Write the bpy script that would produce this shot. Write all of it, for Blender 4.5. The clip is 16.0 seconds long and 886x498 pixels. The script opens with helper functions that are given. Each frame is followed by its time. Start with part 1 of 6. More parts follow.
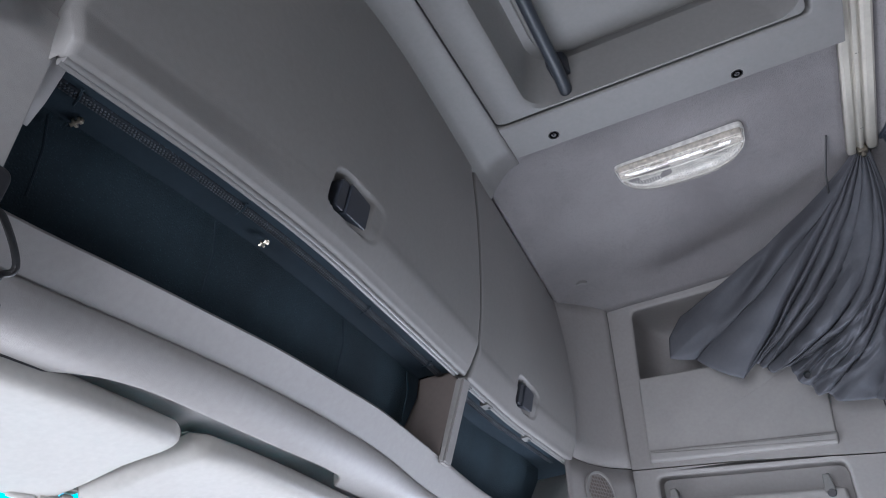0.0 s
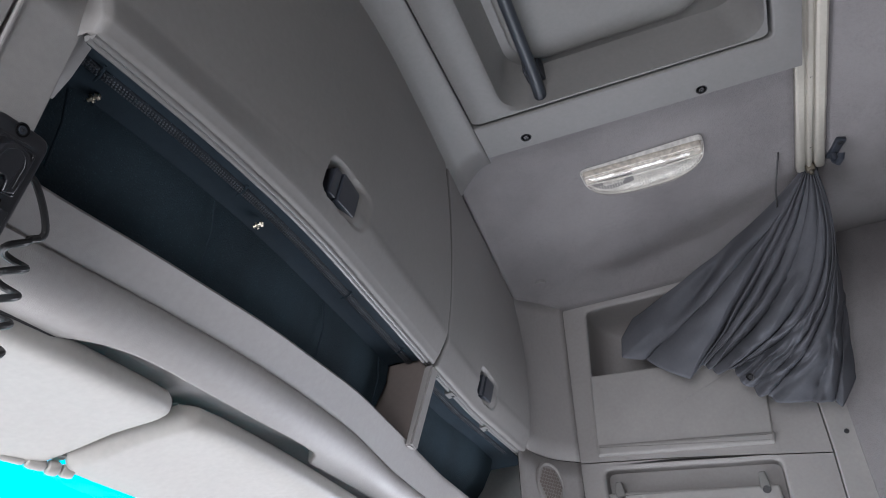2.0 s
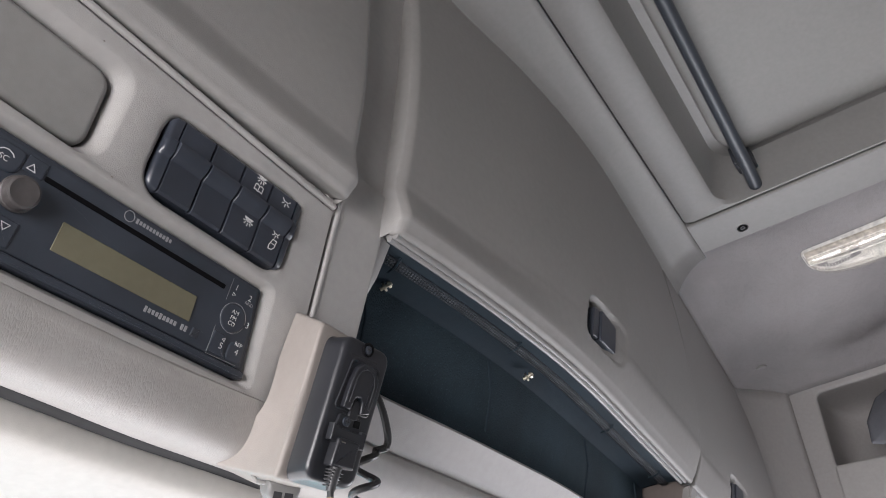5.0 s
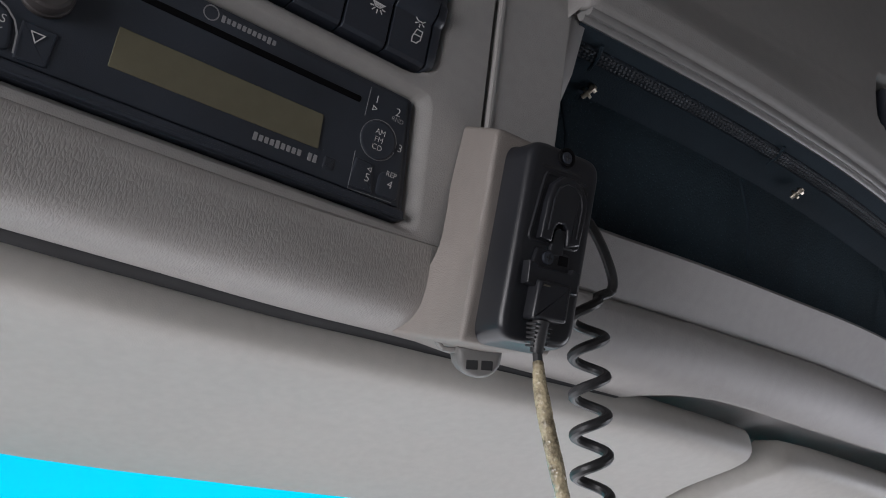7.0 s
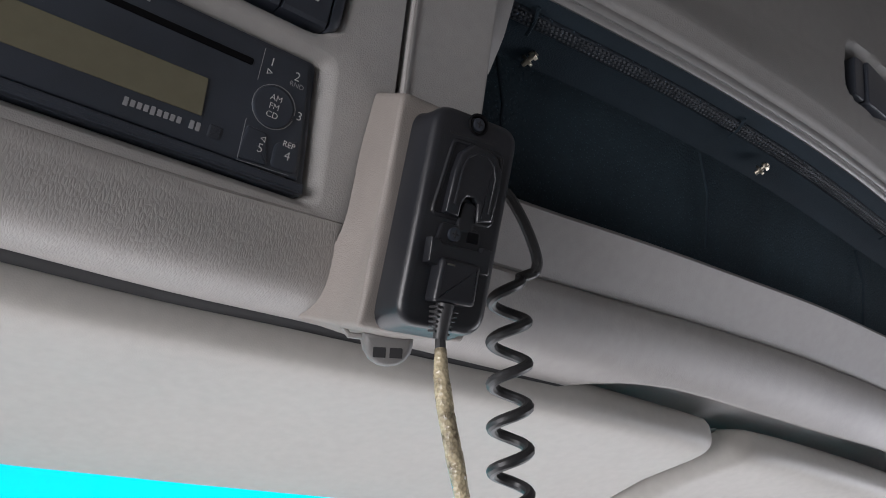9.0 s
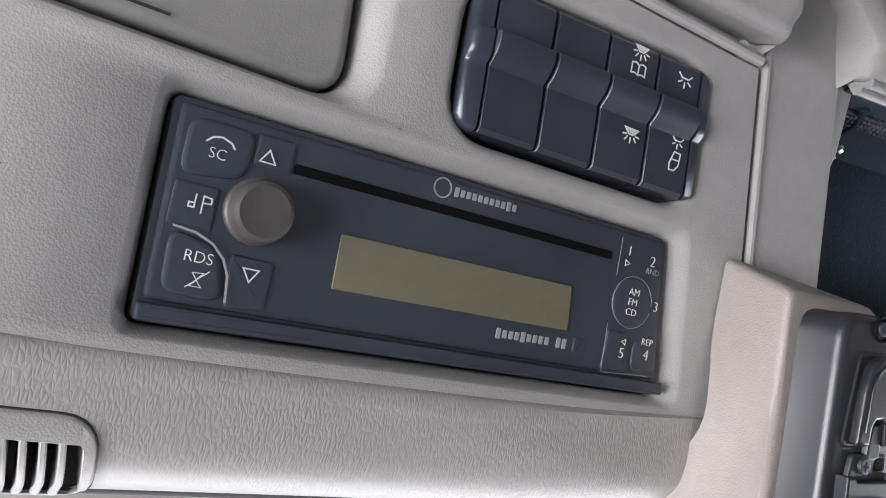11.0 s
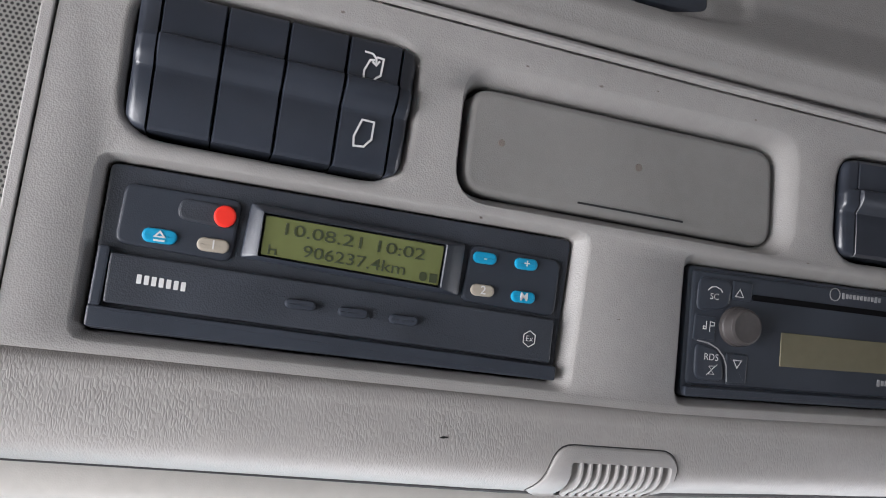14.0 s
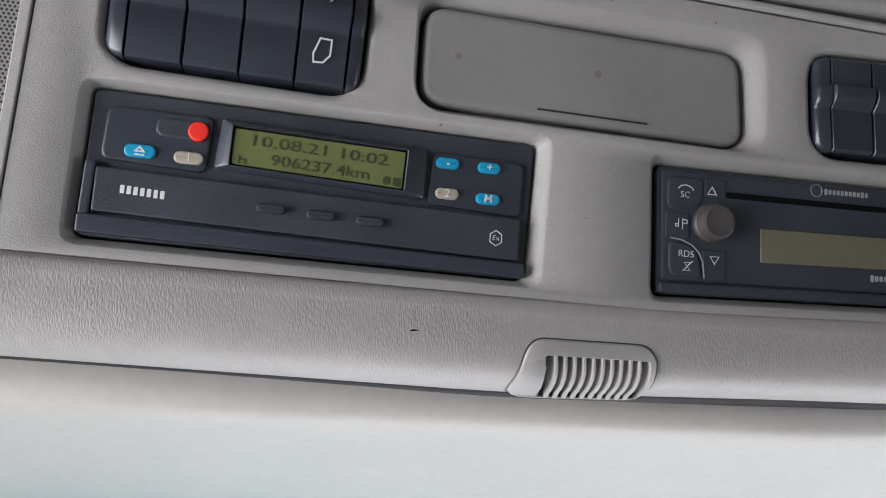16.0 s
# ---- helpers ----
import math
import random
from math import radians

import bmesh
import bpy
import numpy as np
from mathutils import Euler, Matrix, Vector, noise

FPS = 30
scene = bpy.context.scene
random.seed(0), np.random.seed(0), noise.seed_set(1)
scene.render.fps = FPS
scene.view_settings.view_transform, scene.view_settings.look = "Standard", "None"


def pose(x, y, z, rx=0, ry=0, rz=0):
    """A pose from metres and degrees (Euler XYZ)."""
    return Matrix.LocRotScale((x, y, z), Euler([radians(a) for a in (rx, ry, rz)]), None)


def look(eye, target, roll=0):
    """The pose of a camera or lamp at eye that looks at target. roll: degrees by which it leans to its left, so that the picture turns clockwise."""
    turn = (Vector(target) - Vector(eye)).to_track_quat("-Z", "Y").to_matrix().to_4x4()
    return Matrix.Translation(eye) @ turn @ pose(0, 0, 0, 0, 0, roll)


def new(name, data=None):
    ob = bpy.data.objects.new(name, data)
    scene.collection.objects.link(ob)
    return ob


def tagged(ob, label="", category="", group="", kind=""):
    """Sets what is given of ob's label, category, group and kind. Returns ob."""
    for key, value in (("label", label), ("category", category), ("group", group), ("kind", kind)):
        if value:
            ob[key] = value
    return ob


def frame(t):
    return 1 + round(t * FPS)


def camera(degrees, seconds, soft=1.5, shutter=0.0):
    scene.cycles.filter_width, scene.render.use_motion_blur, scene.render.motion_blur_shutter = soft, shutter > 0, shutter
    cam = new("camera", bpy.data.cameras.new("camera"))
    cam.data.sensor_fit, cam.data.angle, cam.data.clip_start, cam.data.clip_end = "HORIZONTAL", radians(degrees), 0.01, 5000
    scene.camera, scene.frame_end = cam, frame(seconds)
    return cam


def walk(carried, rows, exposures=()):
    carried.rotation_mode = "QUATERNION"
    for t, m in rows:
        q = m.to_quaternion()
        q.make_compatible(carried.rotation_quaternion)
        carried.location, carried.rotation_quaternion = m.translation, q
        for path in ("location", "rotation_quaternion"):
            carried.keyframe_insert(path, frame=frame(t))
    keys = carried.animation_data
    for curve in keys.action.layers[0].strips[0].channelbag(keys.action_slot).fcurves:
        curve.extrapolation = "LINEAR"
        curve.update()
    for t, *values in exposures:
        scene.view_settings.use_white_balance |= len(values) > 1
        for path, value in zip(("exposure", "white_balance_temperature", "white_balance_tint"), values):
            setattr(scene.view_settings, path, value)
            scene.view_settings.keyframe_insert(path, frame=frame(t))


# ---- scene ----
cam = camera(58.0, 16.0, 1.0)
PATH = [
    (0, (0.024, -0.415, 1.256), (1.54, 0.24, 2.384), -4.5),
    (0.5, (-0.003, -0.423, 1.232), (1.425, 0.07, 2.543), -5.1),
    (1, (-0.012, -0.413, 1.229), (1.504, 0.107, 2.425), -4.8),
    (1.5, (-0.021, -0.404, 1.231), (1.55, 0.127, 2.35), -4.6),
    (2, (-0.019, -0.388, 1.23), (1.554, 0.142, 2.345), -4.4),
    (2.5, (-0.02, -0.387, 1.231), (1.557, 0.144, 2.341), -4.3),
    (3, (-0.033, -0.374, 1.236), (1.521, 0.139, 2.386), -4.4),
    (3.5, (-0.063, -0.345, 1.252), (1.411, 0.133, 2.517), -4.4),
    (4, (-0.091, -0.335, 1.27), (1.379, 0.149, 2.537), -4.2),
    (4.5, (-0.111, -0.31, 1.283), (1.337, 0.231, 2.553), -4.9),
    (5, (-0.101, -0.303, 1.3), (1.222, 0.482, 2.578), -4.2),
    (5.2, (-0.093, -0.301, 1.307), (1.151, 0.598, 2.59), -3.4),
    (7.3, (0.044, -0.224, 1.355), (1.113, 1.111, 2.392), -0.2),
    (7.5, (0.065, -0.235, 1.356), (1.131, 1.105, 2.389), -0.2),
    (8, (0.084, -0.232, 1.355), (1.158, 1.102, 2.389), -0.6),
    (8.5, (0.074, -0.232, 1.355), (1.147, 1.106, 2.384), -0.5),
    (9, (0.063, -0.231, 1.364), (1.14, 1.105, 2.39), -0.6),
    (9.5, (0.016, -0.222, 1.396), (1.072, 1.135, 2.417), -1.4),
    (10, (-0.002, -0.188, 1.455), (0.932, 1.31, 2.394), 2.0),
    (10.2, (-0.015, -0.169, 1.481), (1.024, 1.32, 2.32), 0.1),
    (12.3, (-0.075, -0.236, 1.476), (0.86, 1.342, 2.273), 0.6),
    (12.5, (-0.096, -0.244, 1.463), (0.831, 1.332, 2.274), 0.3),
    (13, (-0.14, -0.249, 1.448), (0.756, 1.342, 2.264), 0.3),
    (13.5, (-0.191, -0.261, 1.447), (0.565, 1.399, 2.267), 0.5),
    (14, (-0.22, -0.274, 1.454), (0.404, 1.432, 2.29), 0.4),
    (14.5, (-0.234, -0.28, 1.454), (0.303, 1.436, 2.33), 0.2),
    (15, (-0.23, -0.283, 1.453), (0.254, 1.436, 2.353), -0.0),
    (15.5, (-0.212, -0.281, 1.437), (0.236, 1.436, 2.361), -0.3),
    (16, (-0.168, -0.278, 1.392), (0.236, 1.441, 2.332), -0.2),
]
EXPOSURES = [(0, 0.93, 5650, 11), (0.5, 1.59, 5950, 11), (1.0, 1.39, 5950, 11), (1.5, 0.82, 5950, 11), (2.6, 0.78, 5950, 11), (3.0, 0.89, 6050, 11), (3.5, 1.43, 6350, 12), (4.2, 1.46, 6350, 12), (5.2, 1.12, 6250, 12), (7.3, -0.17, 6150, 12), (7.6, -0.04, 6150, 12), (8.3, 0.24, 6150, 12), (9.2, 0.29, 6200, 12), (10, 1.42, 6150, 12), (12.5, 1.18, 6050, 11), (13.0, 0.8, 6100, 11), (13.5, 0.8, 6100, 11), (14.5, 0.97, 6100, 11), (15, 0.99, 6100, 11), (15.5, 1.01, 6100, 11), (16, 0.72, 6100, 11)]
walk(cam, [(t, look(eye, target, roll)) for t, eye, target, roll in PATH], EXPOSURES)
LAMP_FRONT, LAMP_RIGHT, LAMP_LEFT = 5.9, 4.3, 8.9

# ---- world, sun and large lights ----
world = bpy.data.worlds.new("world")
scene.world = world
world.use_nodes = True
wn, wl = world.node_tree.nodes, world.node_tree.links
wn.clear()
sky = wn.new("ShaderNodeTexSky")
sky.sky_type = "NISHITA"
sky.sun_disc = False
sky.sun_elevation, sky.sun_rotation = radians(48), radians(25)
bg = wn.new("ShaderNodeBackground")
bg.inputs["Strength"].default_value = 0.15
wout = wn.new("ShaderNodeOutputWorld")
wl.new(sky.outputs[0], bg.inputs[0])
wl.new(bg.outputs[0], wout.inputs[0])


def lamp(name, kind, m, energy, colour=(1, 1, 1), size=(1, 1), angle=0.5):
    data = bpy.data.lights.new(name, kind)
    data.energy, data.color = energy, colour
    if kind == "AREA":
        data.shape, data.size, data.size_y = "RECTANGLE", size[0], size[1]
    else:
        data.angle = radians(angle)
    ob = new(name, data)
    ob.matrix_world = m
    return ob


lamp("sun", "SUN", look((0, 0, 5), (-1.6, -3.4, 0.8)), 3.0, (1.0, 0.95, 0.88))
# daylight standing in the openings: windscreen, passenger window, driver window
lamp("windscreen_daylight", "AREA", look((0.56, 0.33, 1.02), (0.50, -0.77, 1.22)), LAMP_FRONT, (1.0, 0.955, 0.94), (1.65, 0.62))
lamp("passenger_window_daylight", "AREA", look((1.53, -0.22, 1.12), (0.4, -0.22, 1.42)), LAMP_RIGHT, (0.97, 0.955, 0.98), (0.62, 0.55))
lamp("driver_window_daylight", "AREA", look((-0.93, -0.22, 1.27), (0.4, -0.3, 1.55)), LAMP_LEFT, (1.0, 0.955, 0.93), (0.62, 0.55))

# ---- materials ----
MATS = {}


def material(name, colour, rough=0.55, metal=0.0, grain=None, bump=0.0, stain=0.06, stain_scale=5.0, specks=None, spec=0.5, wrinkle=None, coat=0.0):
    """Plastic, cloth or metal: two scales of colour variation and fine relief. grain: cells per metre."""
    mat = bpy.data.materials.new(name)
    mat.use_nodes = True
    nt = mat.node_tree
    n, l = nt.nodes, nt.links
    b = n["Principled BSDF"]
    b.inputs["Roughness"].default_value = rough
    b.inputs["Metallic"].default_value = metal
    b.inputs["Specular IOR Level"].default_value = spec
    b.inputs["Coat Weight"].default_value = coat
    co = n.new("ShaderNodeTexCoord")
    big = n.new("ShaderNodeTexNoise")
    big.inputs["Scale"].default_value = stain_scale
    big.inputs["Detail"].default_value = 6
    l.new(co.outputs["Object"], big.inputs["Vector"])
    ramp = n.new("ShaderNodeMapRange")
    ramp.inputs["From Min"].default_value, ramp.inputs["From Max"].default_value = 0.3, 0.7
    ramp.inputs["To Min"].default_value, ramp.inputs["To Max"].default_value = 1 - stain, 1 + stain
    l.new(big.outputs["Fac"], ramp.inputs["Value"])
    fine = n.new("ShaderNodeTexNoise")
    fine.inputs["Scale"].default_value = 160
    fine.inputs["Detail"].default_value = 3
    l.new(co.outputs["Object"], fine.inputs["Vector"])
    ramp2 = n.new("ShaderNodeMapRange")
    ramp2.inputs["From Min"].default_value, ramp2.inputs["From Max"].default_value = 0.3, 0.7
    ramp2.inputs["To Min"].default_value, ramp2.inputs["To Max"].default_value = 0.965, 1.035
    l.new(fine.outputs["Fac"], ramp2.inputs["Value"])
    mul = n.new("ShaderNodeMath")
    mul.operation = "MULTIPLY"
    l.new(ramp.outputs[0], mul.inputs[0])
    l.new(ramp2.outputs[0], mul.inputs[1])
    tint = n.new("ShaderNodeVectorMath")
    tint.operation = "SCALE"
    tint.inputs[0].default_value = colour
    l.new(mul.outputs[0], tint.inputs["Scale"])
    last = tint.outputs[0]
    if specks:
        scale, dark, share = specks
        vor = n.new("ShaderNodeTexVoronoi")
        vor.inputs["Scale"].default_value = scale
        l.new(co.outputs["Object"], vor.inputs["Vector"])
        mr = n.new("ShaderNodeMapRange")
        mr.inputs["From Min"].default_value, mr.inputs["From Max"].default_value = share, share + 0.12
        mr.inputs["To Min"].default_value, mr.inputs["To Max"].default_value = dark, 1.0
        l.new(vor.outputs["Distance"], mr.inputs["Value"])
        sc = n.new("ShaderNodeVectorMath")
        sc.operation = "SCALE"
        l.new(last, sc.inputs[0])
        l.new(mr.outputs[0], sc.inputs["Scale"])
        last = sc.outputs[0]
    l.new(last, b.inputs["Base Color"])
    rr = n.new("ShaderNodeMapRange")
    rr.inputs["To Min"].default_value, rr.inputs["To Max"].default_value = max(rough - 0.07, 0.05), min(rough + 0.07, 1)
    l.new(big.outputs["Fac"], rr.inputs["Value"])
    l.new(rr.outputs[0], b.inputs["Roughness"])
    if grain:
        g = n.new("ShaderNodeTexVoronoi")
        g.inputs["Scale"].default_value = grain
        src = co.outputs["Object"]
        if wrinkle:
            mp = n.new("ShaderNodeMapping")
            mp.inputs["Scale"].default_value = wrinkle
            l.new(co.outputs["Object"], mp.inputs["Vector"])
            wob = n.new("ShaderNodeTexNoise")
            wob.inputs["Scale"].default_value = 90
            l.new(mp.outputs[0], wob.inputs["Vector"])
            add = n.new("ShaderNodeVectorMath")
            add.operation = "MULTIPLY_ADD"
            add.inputs[1].default_value = (0.0022, 0.0022, 0.0022)
            l.new(wob.outputs["Color"], add.inputs[0])
            l.new(mp.outputs[0], add.inputs[2])
            src = add.outputs[0]
            g.feature = "DISTANCE_TO_EDGE"
        l.new(src, g.inputs["Vector"])
        val = g.outputs["Distance"]
        if wrinkle:
            cl = n.new("ShaderNodeMapRange")
            cl.inputs["From Min"].default_value, cl.inputs["From Max"].default_value = 0.0, 0.34
            l.new(val, cl.inputs["Value"])
            patch = n.new("ShaderNodeTexNoise")
            patch.inputs["Scale"].default_value = 22
            l.new(co.outputs["Object"], patch.inputs["Vector"])
            pr = n.new("ShaderNodeMapRange")
            pr.inputs["From Min"].default_value, pr.inputs["From Max"].default_value = 0.36, 0.66
            pr.inputs["To Min"].default_value = 0.25
            l.new(patch.outputs["Fac"], pr.inputs["Value"])
            mu = n.new("ShaderNodeMath")
            mu.operation = "MULTIPLY"
            l.new(cl.outputs[0], mu.inputs[0])
            l.new(pr.outputs[0], mu.inputs[1])
            val = mu.outputs[0]
        bp = n.new("ShaderNodeBump")
        bp.inputs["Strength"].default_value = bump
        bp.inputs["Distance"].default_value = 0.0006 if not wrinkle else 0.0008
        l.new(val, bp.inputs["Height"])
        l.new(bp.outputs[0], b.inputs["Normal"])
    MATS[name] = mat
    return mat


GREY = material("grained_grey_plastic", (0.325, 0.31, 0.30), 0.55, grain=1400, bump=0.24, stain=0.07)
FASCIA = material("fine_grey_plastic", (0.335, 0.322, 0.31), 0.5, grain=1500, bump=0.19, stain=0.09, stain_scale=9)
DOOR = material("cabinet_door_plastic", (0.245, 0.235, 0.226), 0.56, grain=1300, bump=0.2, stain=0.07)
LEATHER = material("leather_grain_trim", (0.350, 0.333, 0.317), 0.47, grain=860, bump=0.21, stain=0.10, wrinkle=(1.0, 0.34, 0.34))
BEIGE = material("beige_bracket_plastic", (0.285, 0.256, 0.235), 0.5, grain=1500, bump=0.2)
VISOR = material("visor_vinyl", (0.462, 0.443, 0.412), 0.5, grain=900, bump=0.07, stain=0.06, wrinkle=(1, 1, 1))
FABRIC = material("speckled_headliner_cloth", (0.262, 0.248, 0.250), 0.95, grain=700, bump=0.7, stain=0.17, stain_scale=4.5, specks=(560, 0.66, 0.27), spec=0.1)
HATCH = material("hatch_plastic", (0.203, 0.198, 0.192), 0.5, grain=1400, bump=0.2)
LID = material("hatch_lid_plastic", (0.200, 0.195, 0.186), 0.5, grain=1300, bump=0.2, stain=0.08)
BLACK = material("black_plastic", (0.033, 0.039, 0.052), 0.36, spec=0.6, grain=1900, bump=0.06, stain=0.2, stain_scale=18)
BLACKMATT = material("matt_black_plastic", (0.036, 0.041, 0.052), 0.44, spec=0.55, grain=1500, bump=0.16, stain=0.25, stain_scale=22)
CRADLEBLACK = material("black_cradle_plastic", (0.016, 0.017, 0.021), 0.34, spec=0.6, grain=1700, bump=0.05, stain=0.25, stain_scale=22)
GLOSS = material("switch_black_plastic", (0.028, 0.033, 0.045), 0.32, spec=0.65, grain=2000, bump=0.05, stain=0.2, stain_scale=25)
# matt black for rubber; also paints shade into gaps, slots and recesses
DARKGAP = material("gap_shade_and_rubber", (0.02, 0.02, 0.022), 0.8)
BARMETAL = material("dark_handle_bar", (0.035, 0.042, 0.052), 0.4, stain=0.15)
NET = material("navy_net_cloth", (0.030, 0.047, 0.060), 0.85, grain=520, bump=1.0, stain=0.3, stain_scale=9, specks=(520, 2.2, 0.10), spec=0.2)
HEMDOT = material("woven_hem_dots", (0.088, 0.096, 0.108), 0.45, stain=0.5, stain_scale=60)
LINING = material("dark_navy_lining", (0.025, 0.039, 0.052), 0.8, grain=900, bump=0.4, stain=0.25, stain_scale=9, spec=0.2)
NETBAND = material("net_hem_webbing", (0.020, 0.026, 0.034), 0.6, grain=430, bump=1.0, specks=(430, 7.0, 0.10), spec=0.3)
CURTAIN = material("slate_curtain_cloth", (0.116, 0.120, 0.134), 0.85, grain=2200, bump=0.2, stain=0.14, stain_scale=12, spec=0.15)
RAIL = material("cream_painted_rail", (0.56, 0.53, 0.46), 0.35, stain=0.08, stain_scale=9)
CHROME = material("zinc_screw", (0.36, 0.33, 0.27), 0.35, metal=1.0, stain=0.15, stain_scale=60)
STEEL = material("dark_screw", (0.045, 0.045, 0.048), 0.4, metal=0.5)
LIPMETAL = material("lip_edge_strip", (0.23, 0.225, 0.22), 0.38, stain=0.05)
MICGREY = material("grey_microphone_plastic", (0.17, 0.166, 0.162), 0.42, grain=1500, bump=0.1)
DIVIDER = material("divider_board", (0.20, 0.168, 0.152), 0.5, grain=1500, bump=0.2)
TAPE = material("frayed_cable_tape", (0.52, 0.44, 0.29), 0.22, grain=700, bump=0.7, stain=0.6, stain_scale=150, spec=0.7)
# torn patches of the dark core under the yellowed tape
_tn, _tl = TAPE.node_tree.nodes, TAPE.node_tree.links
_tb = next(x for x in _tn if x.type == "BSDF_PRINCIPLED")
_tsrc = _tb.inputs["Base Color"].links[0].from_socket
_tco = _tn.new("ShaderNodeTexCoord")
_tno = _tn.new("ShaderNodeTexNoise")
_tno.inputs["Scale"].default_value = 170
_tno.inputs["Detail"].default_value = 5
_tno.inputs["Roughness"].default_value = 0.65
_tl.new(_tco.outputs["Object"], _tno.inputs["Vector"])
_tmr = _tn.new("ShaderNodeMapRange")
_tmr.inputs["From Min"].default_value, _tmr.inputs["From Max"].default_value = 0.52, 0.70
_tl.new(_tno.outputs["Fac"], _tmr.inputs["Value"])
_tmx = _tn.new("ShaderNodeMix")
_tmx.data_type = "RGBA"
_tl.new(_tmr.outputs[0], _tmx.inputs[0])
_tl.new(_tsrc, _tmx.inputs[6])
_tmx.inputs[7].default_value = (0.09, 0.065, 0.04, 1)
_tl.new(_tmx.outputs[2], _tb.inputs["Base Color"])
CABLE = material("black_cable_rubber", (0.034, 0.034, 0.036), 0.42, stain=0.15, stain_scale=60)
BLUE = material("blue_button", (0.015, 0.30, 0.52), 0.35)
CREAM = material("cream_button", (0.40, 0.355, 0.29), 0.4)
RED = material("red_dot", (0.85, 0.035, 0.02), 0.4)
WHITE = material("white_print", (0.66, 0.66, 0.65), 0.5)
# near-black that paints the unlit depth of slots and screw cups
HOLE = material("slot_shade_black", (0.004, 0.004, 0.005), 0.7, spec=0.1)
SILVERPRINT = material("silver_print", (0.30, 0.30, 0.31), 0.45)
LCD = material("green_lcd", (0.142, 0.16, 0.058), 0.25, stain=0.12, stain_scale=25)
LCDDARK = material("lcd_segments", (0.048, 0.058, 0.027), 0.4)
LCDR = material("olive_radio_display", (0.155, 0.142, 0.095), 0.2, stain=0.05)
KNOB = material("worn_knob_rubber", (0.058, 0.052, 0.051), 0.5, stain=0.4, stain_scale=90)
FLAPGREY = material("storage_flap_plastic", (0.245, 0.237, 0.228), 0.42, grain=1700, bump=0.12, stain=0.1, stain_scale=14)
PLAIN = material("plain_cab_wall", (0.36, 0.35, 0.34), 0.8)
FLOORM = material("rubber_floor", (0.10, 0.10, 0.10), 0.8, grain=200, bump=0.4)
BOUNCEGROUND = material("pale_bounce_ground", (0.30, 0.29, 0.27), 0.9, grain=3, bump=0.2, stain=0.15, stain_scale=0.4)
REFLECTOR = material("lamp_reflector", (0.76, 0.73, 0.68), 0.2, grain=150, bump=0.5, stain=0.25, stain_scale=60, spec=0.8)
SILVER = material("lamp_rocker_plastic", (0.62, 0.57, 0.50), 0.25, stain=0.3, stain_scale=120)
RIB = material("lens_rib_plastic", (0.80, 0.78, 0.74), 0.15, stain=0.2, stain_scale=120, spec=0.8)


def glassy(name, colour, rough, clear):
    mat = bpy.data.materials.new(name)
    mat.use_nodes = True
    n, l = mat.node_tree.nodes, mat.node_tree.links
    n.clear()
    out = n.new("ShaderNodeOutputMaterial")
    tr = n.new("ShaderNodeBsdfTransparent")
    tr.inputs[0].default_value = (*colour, 1)
    gl = n.new("ShaderNodeBsdfGlossy")
    gl.inputs["Roughness"].default_value = rough
    mix = n.new("ShaderNodeMixShader")
    mix.inputs[0].default_value = 0.05 if clear == 1 else 0.14
    if clear < 1:
        df = n.new("ShaderNodeBsdfDiffuse")
        df.inputs[0].default_value = (*colour, 1)
        m2 = n.new("ShaderNodeMixShader")
        m2.inputs[0].default_value = clear
        l.new(df.outputs[0], m2.inputs[1])
        l.new(tr.outputs[0], m2.inputs[2])
        l.new(m2.outputs[0], mix.inputs[1])
    else:
        l.new(tr.outputs[0], mix.inputs[1])
    l.new(gl.outputs[0], mix.inputs[2])
    l.new(mix.outputs[0], out.inputs[0])
    return mat


TINT = glassy("cyan_tinted_windscreen", (0.13, 0.93, 1.0), 0.02, 1.0)
LENS = glassy("clear_lamp_lens", (0.96, 0.95, 0.92), 0.06, 0.90)
PANE = glassy("clear_glass", (0.92, 0.95, 0.95), 0.02, 1.0)

# perforated speaker cloth: staggered round holes
PERF = material("perforated_speaker_plastic", (0.238, 0.230, 0.214), 0.55, grain=1500, bump=0.1)
_n, _l = PERF.node_tree.nodes, PERF.node_tree.links
_co = _n.new("ShaderNodeTexCoord")
_sep = _n.new("ShaderNodeSeparateXYZ")
_l.new(_co.outputs["Object"], _sep.inputs[0])


def _m(op, a, b=None, c=None):
    nd = _n.new("ShaderNodeMath")
    nd.operation = op
    for i, v in enumerate((a, b, c)):
        if v is None:
            continue
        if isinstance(v, (int, float)):
            nd.inputs[i].default_value = v
        else:
            _l.new(v, nd.inputs[i])
    return nd.outputs[0]


PITCH = 0.0019
_ds = []
for shift in (0.0, 0.5):
    fx = _m("SUBTRACT", _m("FRACT", _m("ADD", _m("DIVIDE", _sep.outputs[0], PITCH), shift)), 0.5)
    fy = _m("MULTIPLY", _m("SUBTRACT", _m("FRACT", _m("ADD", _m("DIVIDE", _sep.outputs[1], PITCH * 1.732), shift)), 0.5), 1.732)
    _ds.append(_m("SQRT", _m("ADD", _m("MULTIPLY", fx, fx), _m("MULTIPLY", fy, fy))))
_hole = _m("LESS_THAN", _m("MINIMUM", _ds[0], _ds[1]), 0.31)
_b = _n["Principled BSDF"]
_old = _b.inputs["Base Color"].links[0].from_socket
_mix = _n.new("ShaderNodeMix")
_mix.data_type = "RGBA"
_l.new(_hole, _mix.inputs["Factor"])
_l.new(_old, _mix.inputs["A"])
_mix.inputs["B"].default_value = (0.022, 0.021, 0.020, 1)
